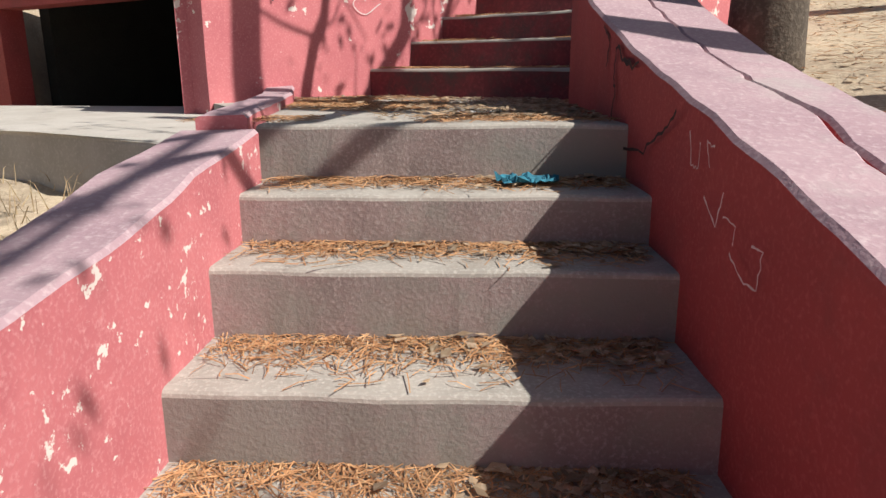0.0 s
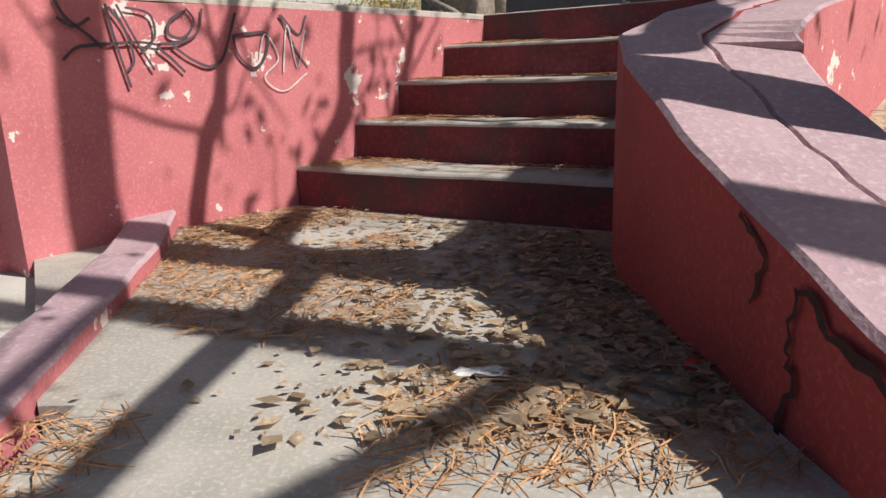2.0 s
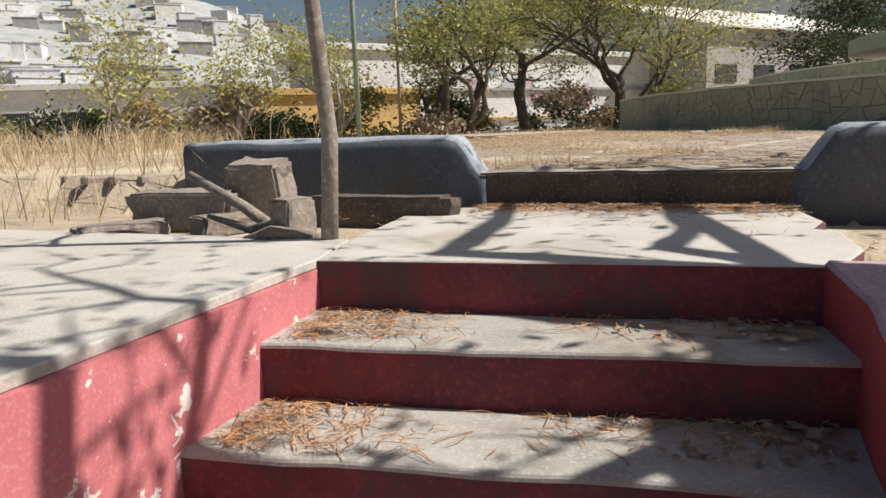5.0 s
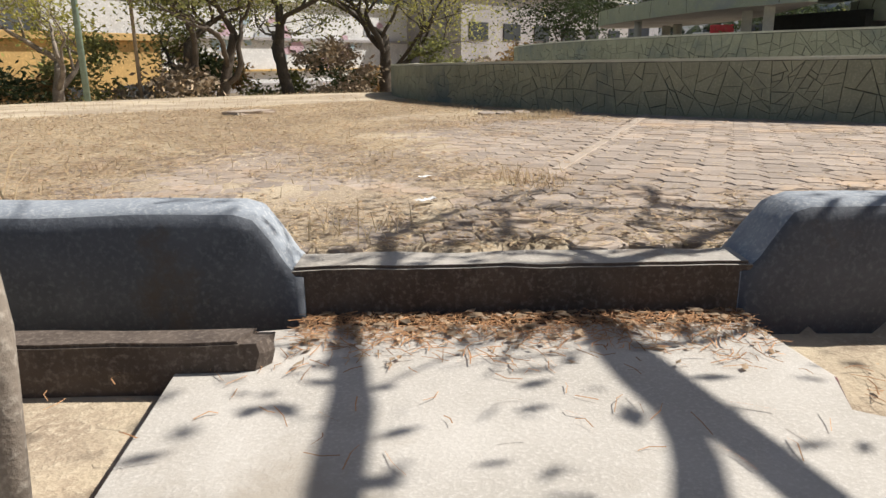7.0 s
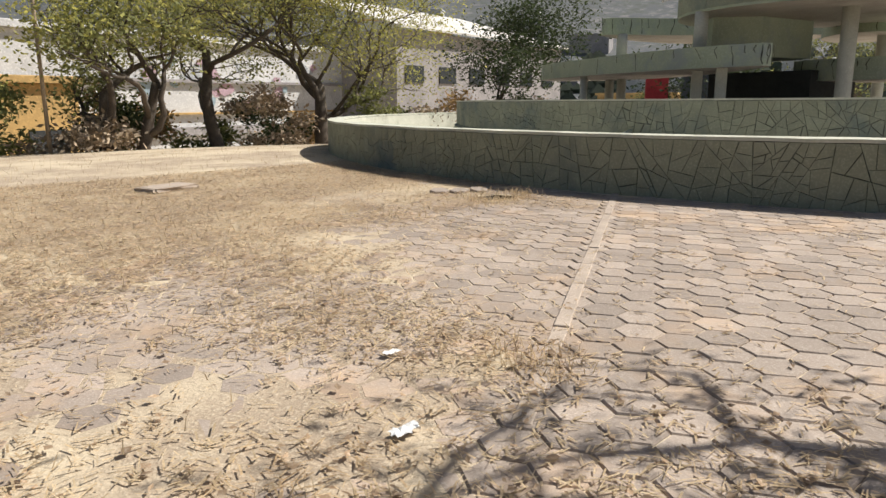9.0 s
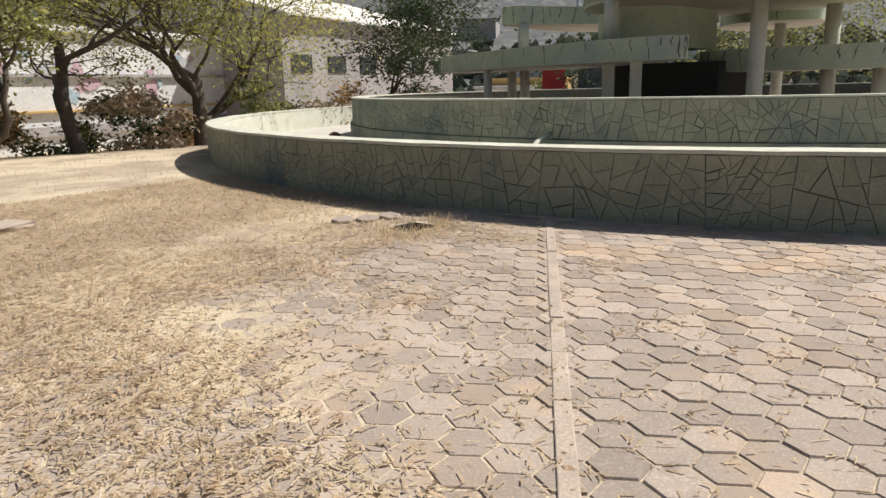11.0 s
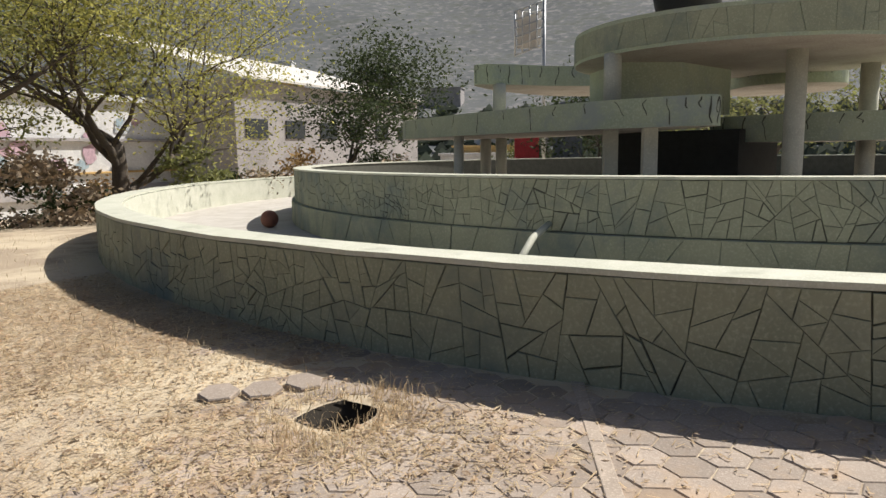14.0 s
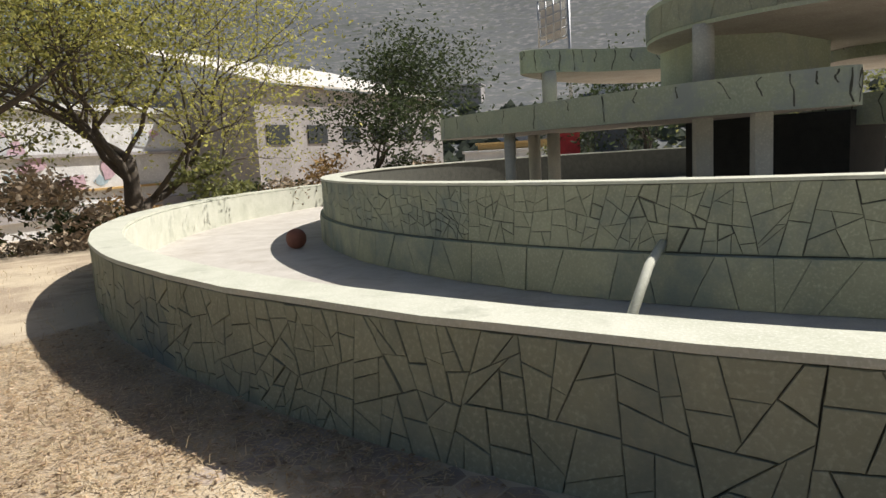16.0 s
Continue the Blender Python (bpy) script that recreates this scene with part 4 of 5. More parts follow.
def tree(name, base, height, radius, seed, label, leaves=0, leaf_mat=None, bark=BARK, lean=(0, 0), fork=0.3, spread=0.75, depth=4, leaf_size=0.06, twig_leaves=None, kids=3, cloud=0.3, keep=0.85):
    """A tapered, forked trunk with limbs and a crown of small leaves."""
    r = random.Random(seed)
    tv, tf, ends = [], [], []

    def limb(p, d, length, rad, level):
        pts, rads = [p], [rad]
        n = 5
        for i in range(n):
            bend = 0.10 if level == 0 else 0.26
            d = (d + Vector((r.gauss(0, bend), r.gauss(0, bend), r.gauss(0, bend * 0.6) + 0.03))).normalized()
            p = p + d * (length / n)
            pts.append(p)
            rads.append(rad * (1 - 0.45 * (i + 1) / n) if level < depth else rad * (1 - 0.8 * (i + 1) / n))
        v, f = tube(pts, rads, 9 if level == 0 else (6 if level < 3 else 4))
        o = len(tv)
        tv.extend(v)
        tf.extend(tuple(o + k for k in q) for q in f)
        if level >= depth:
            ends.append(pts[-1])
            ends.append(pts[3])
            return
        if level >= depth - 1:
            ends.append(pts[-1])
        for c in range(kids if level else kids):
            at_i = n if c == 0 else r.randint(2, n)
            a = r.uniform(0, 2 * math.pi)
            out = Vector((math.cos(a), math.sin(a), r.uniform(-0.15, 0.5)))
            nd = (d * (1 - spread * 0.55) + out * spread).normalized()
            limb(pts[at_i], nd, length * r.uniform(keep - 0.28, keep), rads[at_i] * (0.8 if c == 0 else 0.62), level + 1)

    b = Vector(base)
    ob = empty(name, b, label, "tree")
    d0 = Vector((lean[0], lean[1], 1)).normalized()
    limb(b - Vector((0, 0, 0.15)), d0, height * fork, radius, 0)
    part("trunk", mesh_from("trunk", tv, tf, bark, smooth=True), None, ob)
    if leaves:
        v, f = leaf_cloud(ends, leaves, cloud, leaf_size, r)
        part("crown", mesh_from("crown", v, f, leaf_mat), None, ob)
    return ob


tree("tree", (16.4, 27.9, 0.3), 12.5, 0.32, 21, "spreading mesquite tree with yellow-green feathery leaves", 36000, LEAF_Y, BARK, (0.05, 0.0), 0.22, 0.62, 4, 0.055, kids=4, cloud=0.7, keep=1.08)
tree("tree", (12.6, 28.3, 0.3), 12.0, 0.25, 36, "dark leaning tree with thin grey-green leaves", 5500, LEAF_G, BARK, (0.12, 0.05), 0.33, 0.7, 4, 0.07, cloud=0.5)
tree("tree", (8.6, 27.0, 0.4), 9.5, 0.3, 8, "dark forked tree with sparse olive leaves", 4500, LEAF_G, BARK, (-0.05, 0.0), 0.25, 0.6, 4, 0.07, cloud=0.5)
tree("tree", (9.4, 27.2, 0.4), 9.0, 0.22, 18, "curved dark trunk of a sparse olive tree", 3500, LEAF_Y, BARK, (0.25, 0.0), 0.3, 0.6, 4, 0.07, cloud=0.5)
tree("tree", (0.56, 6.86, 0.84), 7.5, 0.038, 52, "slender pale tree trunk beside the path slab", 500, LEAF_G, BARK_PALE, (0.03, 0.0), 0.42, 0.55, 3, 0.05, cloud=0.4)
tree("tree", (-4.2, 12.6, 0.75), 4.6, 0.15, 61, "bare pale tree in the dry grass", 0, None, BARK_PALE, (0.05, 0), 0.22, 0.6, 4)
for i, (x, y, h, rad, lv) in enumerate(((-11, 24, 7, 0.16, 900), (-6, 25, 8, 0.18, 1200), (-2, 26, 7.5, 0.17, 1500), (1.5, 27, 8, 0.18, 2200), (4.8, 27, 8, 0.2, 2600), (-15, 20, 6, 0.15, 500), (-8.5, 19, 5.5, 0.13, 300), (-1.0, 21, 5.5, 0.12, 700))):
    tree("tree", (x, y, 0.2), h, rad, 100 + i, "nearly bare grey tree with a few yellow leaves", lv, LEAF_Y, BARK_PALE, (rng.uniform(-0.2, 0.2), 0), 0.25, 0.65, 4, 0.06, cloud=0.45)
for i, (x, y, h, lv, lm) in enumerate(((27.5, 29.5, 8.5, 9000, LEAF_D), (36, 14, 8, 2500, LEAF_G), (38, 9, 9, 2500, LEAF_G), (34, 4.5, 8, 2200, LEAF_G), (33, 20, 7.5, 3500, LEAF_D), (40, 17, 9, 3000, LEAF_G))):
    tree("tree", (x, y, 0.0), h, 0.22, 140 + i, "tree with dark green leaves behind the fountain", lv, lm, BARK, (0.1, 0), 0.26, 0.6, 4, 0.085, cloud=0.75, keep=0.98)
# trees over the stairs and the kerb, whose limbs shade them
def over(x, y, z, h):
    """The point h above a spot on the way to the sun."""
    d = h / math.tan(SUN_EL)
    return (x + d * math.cos(SUN_AZ), y + d * math.sin(SUN_AZ), z + h)


def limbed_tree(base, trunk, limbs, label, seed, leaves=0):
    """A tree given by its trunk line and main limbs (points, thick end, thin end), with twigs along them."""
    r = random.Random(seed)
    ob = empty("tree", base, label, "tree")
    tv, tf, tips = [], [], []

    def add(points, r0, r1, sides):
        fine = []
        pts = [Vector(q) for q in points]
        for a, b in zip(pts, pts[1:]):
            fine += [a.lerp(b, k / 4) + noise.noise_vector(a.lerp(b, k / 4) * 3) * 0.03 for k in range(4)]
        fine.append(pts[-1])
        n = len(fine) - 1
        v, f = tube(fine, [(r0 + (r1 - r0) * k / n) * (1 + 0.15 * noise.noise(fine[k] * 4)) for k in range(n + 1)], sides)
        o = len(tv)
        tv.extend(v)
        tf.extend(tuple(o + k for k in q) for q in f)
        return fine

    add(trunk[0], trunk[1], trunk[2], 12)
    for pts, r0, r1 in limbs:
        fine = add(pts, r0, r1, 8)
        for k in range(len(fine) // 2, len(fine)):
            d = Vector((r.gauss(0, 1), r.gauss(0, 1), r.uniform(0.2, 1.4))).normalized() * r.uniform(0.4, 0.9)
            mid = fine[k] + d * 0.5 + Vector((r.gauss(0, 0.06), r.gauss(0, 0.06), 0))
            add([fine[k], mid, fine[k] + d + Vector((0, 0, 0.1))], 0.012, 0.004, 5)
            tips.append(fine[k] + d)
    part("trunk", mesh_from("trunk", tv, tf, BARK, smooth=True), None, ob)
    if leaves:
        v, f = leaf_cloud(tips, leaves, 0.25, 0.04, r)
        part("crown", mesh_from("crown", v, f, LEAF_G), None, ob)
    return ob


limbed_tree((1.38, 3.57, 0.1), ([(1.38, 3.57, 0.0), (1.37, 3.56, 1.0), (1.40, 3.55, 2.0), (1.50, 3.55, 3.2), (1.8, 3.5, 5.0)], 0.15, 0.08),
            [([(1.38, 3.56, 1.5), (1.15, 3.95, 2.0), over(-0.835, 4.91, 0.13, 2.2), over(-0.75, 5.01, 0.5, 2.4), over(-0.66, 5.115, 0.91, 2.6), (1.75, 4.5, 4.8)], 0.045, 0.03),
             ([(1.42, 3.56, 2.2), (1.95, 4.15, 2.8), over(-0.30, 5.54, 0.4, 2.8), over(-0.28, 5.56, 0.95, 2.85), (2.3, 4.7, 4.9)], 0.06, 0.04),
             ([(1.42, 3.55, 2.3), over(0.80, 4.05, 0.65, 1.6), over(0.95, 4.45, 0.74, 1.9), over(1.1, 4.8, 0.8, 2.2)], 0.10, 0.06),
             ([(1.40, 3.55, 1.9), over(-0.42, 3.0, 0.0, 2.1), over(-0.62, 2.85, 0.0, 2.5), over(-0.9, 2.6, 0.0, 3.0)], 0.05, 0.02)],
            "thick dark tree trunk growing beside the parapet wall", 5, 500)
limbed_tree((2.6, 2.48, 0.0), ([(2.6, 2.48, -0.1), (2.62, 2.47, 1.5), (2.6, 2.48, 3.0), (2.75, 2.5, 4.8)], 0.14, 0.07),
            [([(2.6, 2.48, 2.6), over(-0.55, 2.5, 0.0, 2.9), over(-0.75, 2.0, -0.1, 3.3), over(-0.8, 1.4, -0.2, 3.8)], 0.04, 0.015),
             ([(2.7, 2.5, 4.0), over(-0.7, 1.6, -0.2, 4.2), over(-0.9, 0.8, -0.4, 4.6)], 0.035, 0.015)],
            "forked tree on the bank beside the stairs", 6, 260)
limbed_tree((3.0, 4.55, 0.5), ([(3.0, 4.55, 0.4), (3.03, 4.6, 1.5), (3.1, 4.9, 2.7)], 0.12, 0.09),
            [([(3.1, 4.9, 2.6), over(0.91, 6.28, 0.9, 2.6), over(1.34, 6.87, 0.9, 2.8), over(1.6, 7.3, 0.9, 3.0), over(2.13, 7.81, 1.08, 3.3), over(2.72, 8.01, 1.08, 3.5), over(3.49, 8.12, 1.08, 3.8)], 0.07, 0.012),
             ([(3.1, 4.9, 2.5), over(1.6, 5.97, 0.9, 2.4), over(1.96, 6.32, 0.9, 2.6), over(2.33, 6.93, 0.9, 2.9), over(2.54, 7.49, 1.08, 3.1), over(2.85, 7.8, 1.08, 3.3)], 0.06, 0.012),
             ([(3.1, 4.9, 2.6), over(2.2, 6.6, 0.9, 2.4), over(2.5, 6.87, 1.08, 2.6), over(3.38, 6.89, 1.08, 2.9), over(3.84, 6.99, 1.08, 3.1), over(4.7, 6.93, 1.08, 3.4)], 0.06, 0.012),
             ([(3.05, 4.7, 2.0), over(0.95, 4.75, 0.36, 2.1), over(1.3, 5.15, 0.72, 2.3), over(1.62, 5.45, 0.9, 2.6)], 0.13, 0.09),
             ([(3.07, 4.8, 2.3), over(0.5, 5.2, 0.5, 2.5), over(0.3, 5.6, 0.7, 2.8), over(-0.1, 6.1, 0.9, 3.2), over(-0.5, 6.8, 0.9, 3.6)], 0.06, 0.012)],
            "leaning tree with long bare limbs beside the stairs", 7, 800)
tree("tree", (6.6, 5.0, 0.6), 8.0, 0.19, 79, "bare-limbed tree beside the plaza casting shadows", 300, LEAF_G, BARK, (-0.05, 0.05), 0.35, 0.6, 3, 0.05, cloud=0.4)


def bush(x, y, z, w, h, seed, count, material, label):
    r = random.Random(seed)
    cs = [Vector((x + r.uniform(-w, w), y + r.uniform(-w, w), z + r.uniform(0.1, h))) for _ in range(14)]
    v, f = leaf_cloud(cs, count, 0.28, 0.085, r)
    return tagged(part("bush", mesh_from("bush", v, f, material)), label, "bush", "scrub along the boundary")


for i in range(26):
    a = i / 25
    x, y = -8 + 40 * a, 29.5 + 2.0 * math.sin(i * 1.7) - 0.06 * max(0, 40 * a - 24) ** 1.5
    bush(x, y, 0.0, 1.1, 2.1 + 0.6 * math.sin(i * 2.3), 200 + i, 3000, (RUST, LEAF_G, TWIGS, LEAF_D)[i % 4], ("russet dry scrub", "olive scrub bush", "bare twiggy scrub", "dark green scrub bush")[i % 4] + " along the boundary")

# ---- distance: buildings, boundary, hill ----
def building(cx, cy, w, d, z0, z1, turn, wall, label, windows=0, floors=1, roof=None, name="building"):
    ob = empty(name, (cx, cy, z0), label, "building")
    part("wall", box(cx, cy, z0, z1, w, d, turn, 0.05), wall, ob)
    c, s = math.cos(turn), math.sin(turn)
    part("roof", box(cx, cy, z1 + 0.004, z1 + 0.35, w + 0.6, d + 0.6, turn, 0.05), roof or wall, ob)
    for fl in range(floors):
        for k in range(windows):
            u = (-0.5 + (k + 0.5) / windows) * w
            zc = z0 + (fl + 0.55) * (z1 - z0) / floors
            x, y = cx + c * u + s * (d / 2 + 0.02), cy + s * u - c * (d / 2 + 0.02)
            part("window", box(x, y, zc - 0.5, zc + 0.6, w / windows * 0.55, 0.12, turn, 0.02), GLASS_DARK, ob)
    return ob


tb = radians(12)
white_hall = building(24, 50, 34, 6, -3, 5.7, tb, WHITE, "long white boundary building behind the trees", 0, 1)
for zz, hh, mt in ((0.4, 0.5, SHADE_WALL), (3.4, 0.18, SHADE_WALL), (1.6, 0.12, OCHRE)):
    part("ledge", box(24 + math.sin(tb) * 3.1, 50 - math.cos(tb) * 3.1, zz, zz + hh, 33.6, 0.3, tb, 0.03), mt, white_hall)
warehouse = empty("warehouse", (46, 52, -2), "grey warehouse with bright pale pitched sheet roof", "building")
part("wall", box(46, 52, -2, 7.2, 26, 12, radians(10), 0.05), SHADE_WALL, warehouse)
wc, ws = math.cos(radians(10)), math.sin(radians(10))
for k in range(26):
    u = -13.2 + k * 1.02
    quad = [(46 + wc * a - ws * b, 52 + ws * a + wc * b) for a, b in ((u, -6.6), (u + 1.0, -6.6), (u + 1.0, 6.2), (u, 6.2))]
    part("roof_sheet", prism(quad, [7.22, 7.22, 10.8, 10.8], [7.36, 7.36, 10.94, 10.94]), ROOF, warehouse)
for k in range(6):
    u = -11 + k * 4.2
    part("window", box(46 + wc * u + ws * 6.02, 52 + ws * u - wc * 6.02, 3.6, 4.8, 2.2, 0.12, radians(10), 0.02), GLASS_DARK, warehouse)
building(8, 46, 10, 6, -3, 3.2, tb, OCHRE, "ochre walled house behind the trees", 3, 1)
building(-3, 52, 14, 8, -4, 4.0, radians(-5), WHITE, "white two-storey house with flat roof", 4, 2)
building(-16, 58, 14, 8, -5, 2.6, radians(5), SHADE_WALL, "grey flat-roofed house behind bare trees", 4, 2)
building(-30, 60, 14, 8, -5, 2.0, radians(8), WHITE, "pale flat-roofed house far off", 4, 2)
mural = empty("mural", (20, 47.2, 1.5), "faded pink and blue mural on white wall", "mural")
rm = random.Random(9)
for k in range(26):
    u, zc, rad = rm.uniform(-10, 6), rm.uniform(1.8, 4.6), rm.uniform(0.25, 0.7)
    rim = [(u + rad * math.cos(a) * rm.uniform(0.6, 1.5), zc + rad * math.sin(a) * rm.uniform(0.5, 1.1)) for a in [q * math.pi / 5 for q in range(10)]]
    bm = bmesh.new()
    off = 3.02 + 0.003 * k
    fr = [bm.verts.new((24 + math.cos(tb) * a + math.sin(tb) * off, 50 + math.sin(tb) * a - math.cos(tb) * off, z)) for a, z in rim]
    bm.faces.new(fr)
    part("patch", bm, MURAL[k % 3], mural)

poster = empty("poster_board", (31, 22.5, 0.2), "red and white election poster board on posts", "sign")
part("board", box(31, 22.5, 1.6, 3.4, 0.10, 1.0, 0.62, 0.02), POSTER, poster)
part("panel", box(31.9, 21.1, 1.6, 3.4, 0.10, 1.2, 0.62, 0.02), GREY, poster)
for k in range(2):
    part("post", box(31 + 0.7 * k, 22.6 - 1.0 * k, -0.2, 1.6, 0.1, 0.1, 0, 0.01), STEEL, poster)
txt = bpy.data.curves.new("lettering", "FONT")
txt.body = "JUNTOS"
txt.size = 0.24
txt.extrude = 0.004
txt.materials.append(PAPER)
tob = new("lettering", txt)
tob.matrix_basis = pose(30.66, 22.86, 1.68, 90, 0, math.degrees(0.62) - 90)
adopt(tob, poster)

lamp = empty("light_pole", (5.0, 24.5, 0.2), "tall green painted lamp pole", "pole")
part("shaft", tube_mesh("shaft", [(5.0, 24.5, 0.2), (5.0, 24.5, 5), (5.0, 24.5, 9)], [0.08, 0.07, 0.05], POLE), None, lamp)
lamp2 = empty("light_pole", (7.2, 27.5, 0.2), "thin rusty pole among the trees", "pole")
part("shaft", tube_mesh("shaft", [(7.2, 27.5, 0.2), (7.2, 27.5, 3), (7.2, 27.5, 6)], [0.06, 0.05, 0.05], TWIGS), None, lamp2)
edge = [(-6, 24.5), (2, 24.2), (8, 25.2), (12, 26.2)]
for a, b in zip(edge, edge[1:]):
    tagged(part("plaza_edge", wall_run(Vector(a), Vector(b) - (Vector(b) - Vector(a)).normalized() * 0.02, 0.0, 0.78, 0.2), SLAB), "low white-washed kerb at the far plaza edge", "kerb", kind="structure")

goal = empty("small_goal", (19.6, 36.9, 0.3), "small white tube goal frame at the boundary", "goal")
for gpts in ([(18.8, 37.3, 0.2), (18.8, 37.3, 0.8), (18.8, 37.3, 1.4)], [(20.4, 36.5, 0.2), (20.4, 36.5, 0.8), (20.4, 36.5, 1.4)], [(18.8, 37.3, 1.4), (19.6, 36.9, 1.4), (20.4, 36.5, 1.4)]):
    part("tube", tube_mesh("tube", gpts, [0.05] * 3, PAPER, 8), None, goal)

# hillside: one displaced sheet
hvts, hfcs, hill_idx = [], [], []
NX, NY = 130, 40
for j in range(NY + 1):
    for i in range(NX + 1):
        az = radians(-50 + 195 * i / NX)
        dist = 70 + 620 * (j / NY) ** 1.3
        x, y = 6 + math.cos(az) * dist, 10 + math.sin(az) * dist
        rise = smooth01((dist - 80) / 560)
        peak = 30 + 72 * smooth01((az - radians(76)) / radians(16)) + 118 * smooth01((radians(100) - az) / radians(60)) * smooth01((az - radians(-10)) / radians(30) + 0.35)
        z = -4 + rise * peak + 16 * rise * noise.fractal((x * 0.006, y * 0.006, 0), 1.0, 2.0, 5)
        hvts.append((x, y, z))
for j in range(NY):
    for i in range(NX):
        a = j * (NX + 1) + i
        hfcs.append((a, a + 1, a + NX + 2, a + NX + 1))
        # the far end of the sheet takes the haze-pale colour
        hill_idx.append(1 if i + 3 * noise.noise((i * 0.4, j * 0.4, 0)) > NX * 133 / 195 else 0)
tagged(part("hill", mesh_from("hill", hvts, hfcs, [HILL, HILL_PALE], hill_idx, smooth=True)), "dry scrub-covered mountainside with distance haze in its colours", "hill", kind="structure")


def hill_z(x, y):
    az, dist = math.atan2(y - 10, x - 6), math.hypot(x - 6, y - 10)
    rise = smooth01((dist - 80) / 560)
    peak = 30 + 72 * smooth01((az - radians(76)) / radians(16)) + 118 * smooth01((radians(100) - az) / radians(60)) * smooth01((az - radians(-10)) / radians(30) + 0.35)
    return -4 + rise * peak + 16 * rise * noise.fractal((x * 0.006, y * 0.006, 0), 1.0, 2.0, 5)


r3 = random.Random(17)
for k in range(120):
    az, dist = radians(r3.uniform(38, 118) if k > 25 else r3.uniform(15, 60)), r3.uniform(95, 260)
    x, y = 6 + math.cos(az) * dist, 10 + math.sin(az) * dist
    z = hill_z(x, y)
    building(x, y, r3.uniform(6, 12), r3.uniform(6, 9), z - 3, z + r3.uniform(3, 6), az + math.pi / 2 + r3.uniform(-0.3, 0.3), r3.choice((WHITE, WHITE, SHADE_WALL, OCHRE)), "small flat-roofed house on the hillside", 3, 1, name="house")
for k in range(220):
    az, dist = radians(r3.uniform(80, 135)), r3.uniform(150, 520)
    x, y = 6 + math.cos(az) * dist, 10 + math.sin(az) * dist
    z = hill_z(x, y)
    building(x, y, r3.uniform(7, 14), r3.uniform(6, 9), z - 3, z + r3.uniform(3, 7), az + math.pi / 2 + r3.uniform(-0.3, 0.3), r3.choice((WHITE, WHITE, ROOF, SHADE_WALL)), "pale flat-roofed house on the crowded slope", 0, 1, name="house")
# hillside trees as stuff
hv2, hf2 = [], []
for k in range(5000):
    az, dist = radians(r3.uniform(-40, 80)), 85 + 120 * r3.random() ** 1.3
    x, y = 6 + math.cos(az) * dist, 10 + math.sin(az) * dist
    z = hill_z(x, y)
    s = r3.uniform(0.7, 2.2)
    o = len(hv2)
    for q in ((1, 0, 0.4), (0.2, 1, 0.5), (-1, 0.2, 0.4), (-0.1, -1, 0.5), (0, 0, 1.4), (0, 0, -0.6)):
        hv2.append((x + q[0] * s * r3.uniform(0.7, 1.4), y + q[1] * s * r3.uniform(0.7, 1.4), z + q[2] * s))
    hf2 += [(o + a, o + b, o + c) for a, b, c in ((0, 1, 4), (1, 2, 4), (2, 3, 4), (3, 0, 4), (1, 0, 5), (2, 1, 5), (3, 2, 5), (0, 3, 5))]
HILL_BUSH = mat("hillside_scrub", (0.11, 0.13, 0.09), (0.075, 0.09, 0.065), None, 0.02, 0.4, 1.0, 0.0, per_island=0.22, glow_through=0.4)
tagged(part("hillside_scrub", mesh_from("hillside_scrub", hv2, hf2, HILL_BUSH)), "grey-green scrub trees on the mountainside", "scrub", kind="stuff")

billboard = empty("billboard_mast", (70, 42, 1), "white steel billboard frame on a mast seen from behind", "mast")
part("mast", tube_mesh("mast", [(70.9, 40.4, 0), (70.9, 40.4, 9), (70.9, 40.4, 17.4)], [0.2, 0.18, 0.15], STEEL), None, billboard)
for k in range(6):
    zz = 12.6 + 0.85 * k
    part("rail", tube_mesh("rail", [(69.6, 43.0, zz - 0.5), (70.3, 41.7, zz), (70.9, 40.4, zz + 0.5)], [0.09] * 3, STEEL, 6), None, billboard)
for k in range(5):
    f = k / 4
    x, y = 69.6 + 1.3 * f, 43.0 - 2.6 * f
    part("upright", tube_mesh("upright", [(x, y, 12.0 + f), (x, y, 14.5), (x, y, 16.4 + f)], [0.08] * 3, STEEL, 6), None, billboard)
part("panel", box(70.6, 41.9, 12.8, 16.4, 0.15, 2.4, 0.46, 0.03), ROOF, billboard)


# ---- small things on the slab and plaza ----
def rubble(name, x, y, z, sx, sy, sz, turn, seed, material, label, category="block", tilt=0):
    bm = bmesh.new()
    bmesh.ops.create_cube(bm, size=1)
    bmesh.ops.subdivide_edges(bm, edges=bm.edges[:], cuts=3, use_grid_fill=True)
    bmesh.ops.bevel(bm, geom=[e for e in bm.edges if len(e.link_faces) == 2 and e.calc_face_angle(0) > 1], offset=0.06, segments=2, affect="EDGES")
    for v in bm.verts:
        v.co += noise.noise_vector(v.co * 2.2 + Vector((seed, 0, 0))) * 0.07
        v.co = Vector((v.co.x * sx, v.co.y * sy, v.co.z * sz))
    bmesh.ops.transform(bm, matrix=pose(x, y, z + sz / 2, tilt, 0, turn), verts=bm.verts)
    return tagged(part(name, bm, material), label, category)


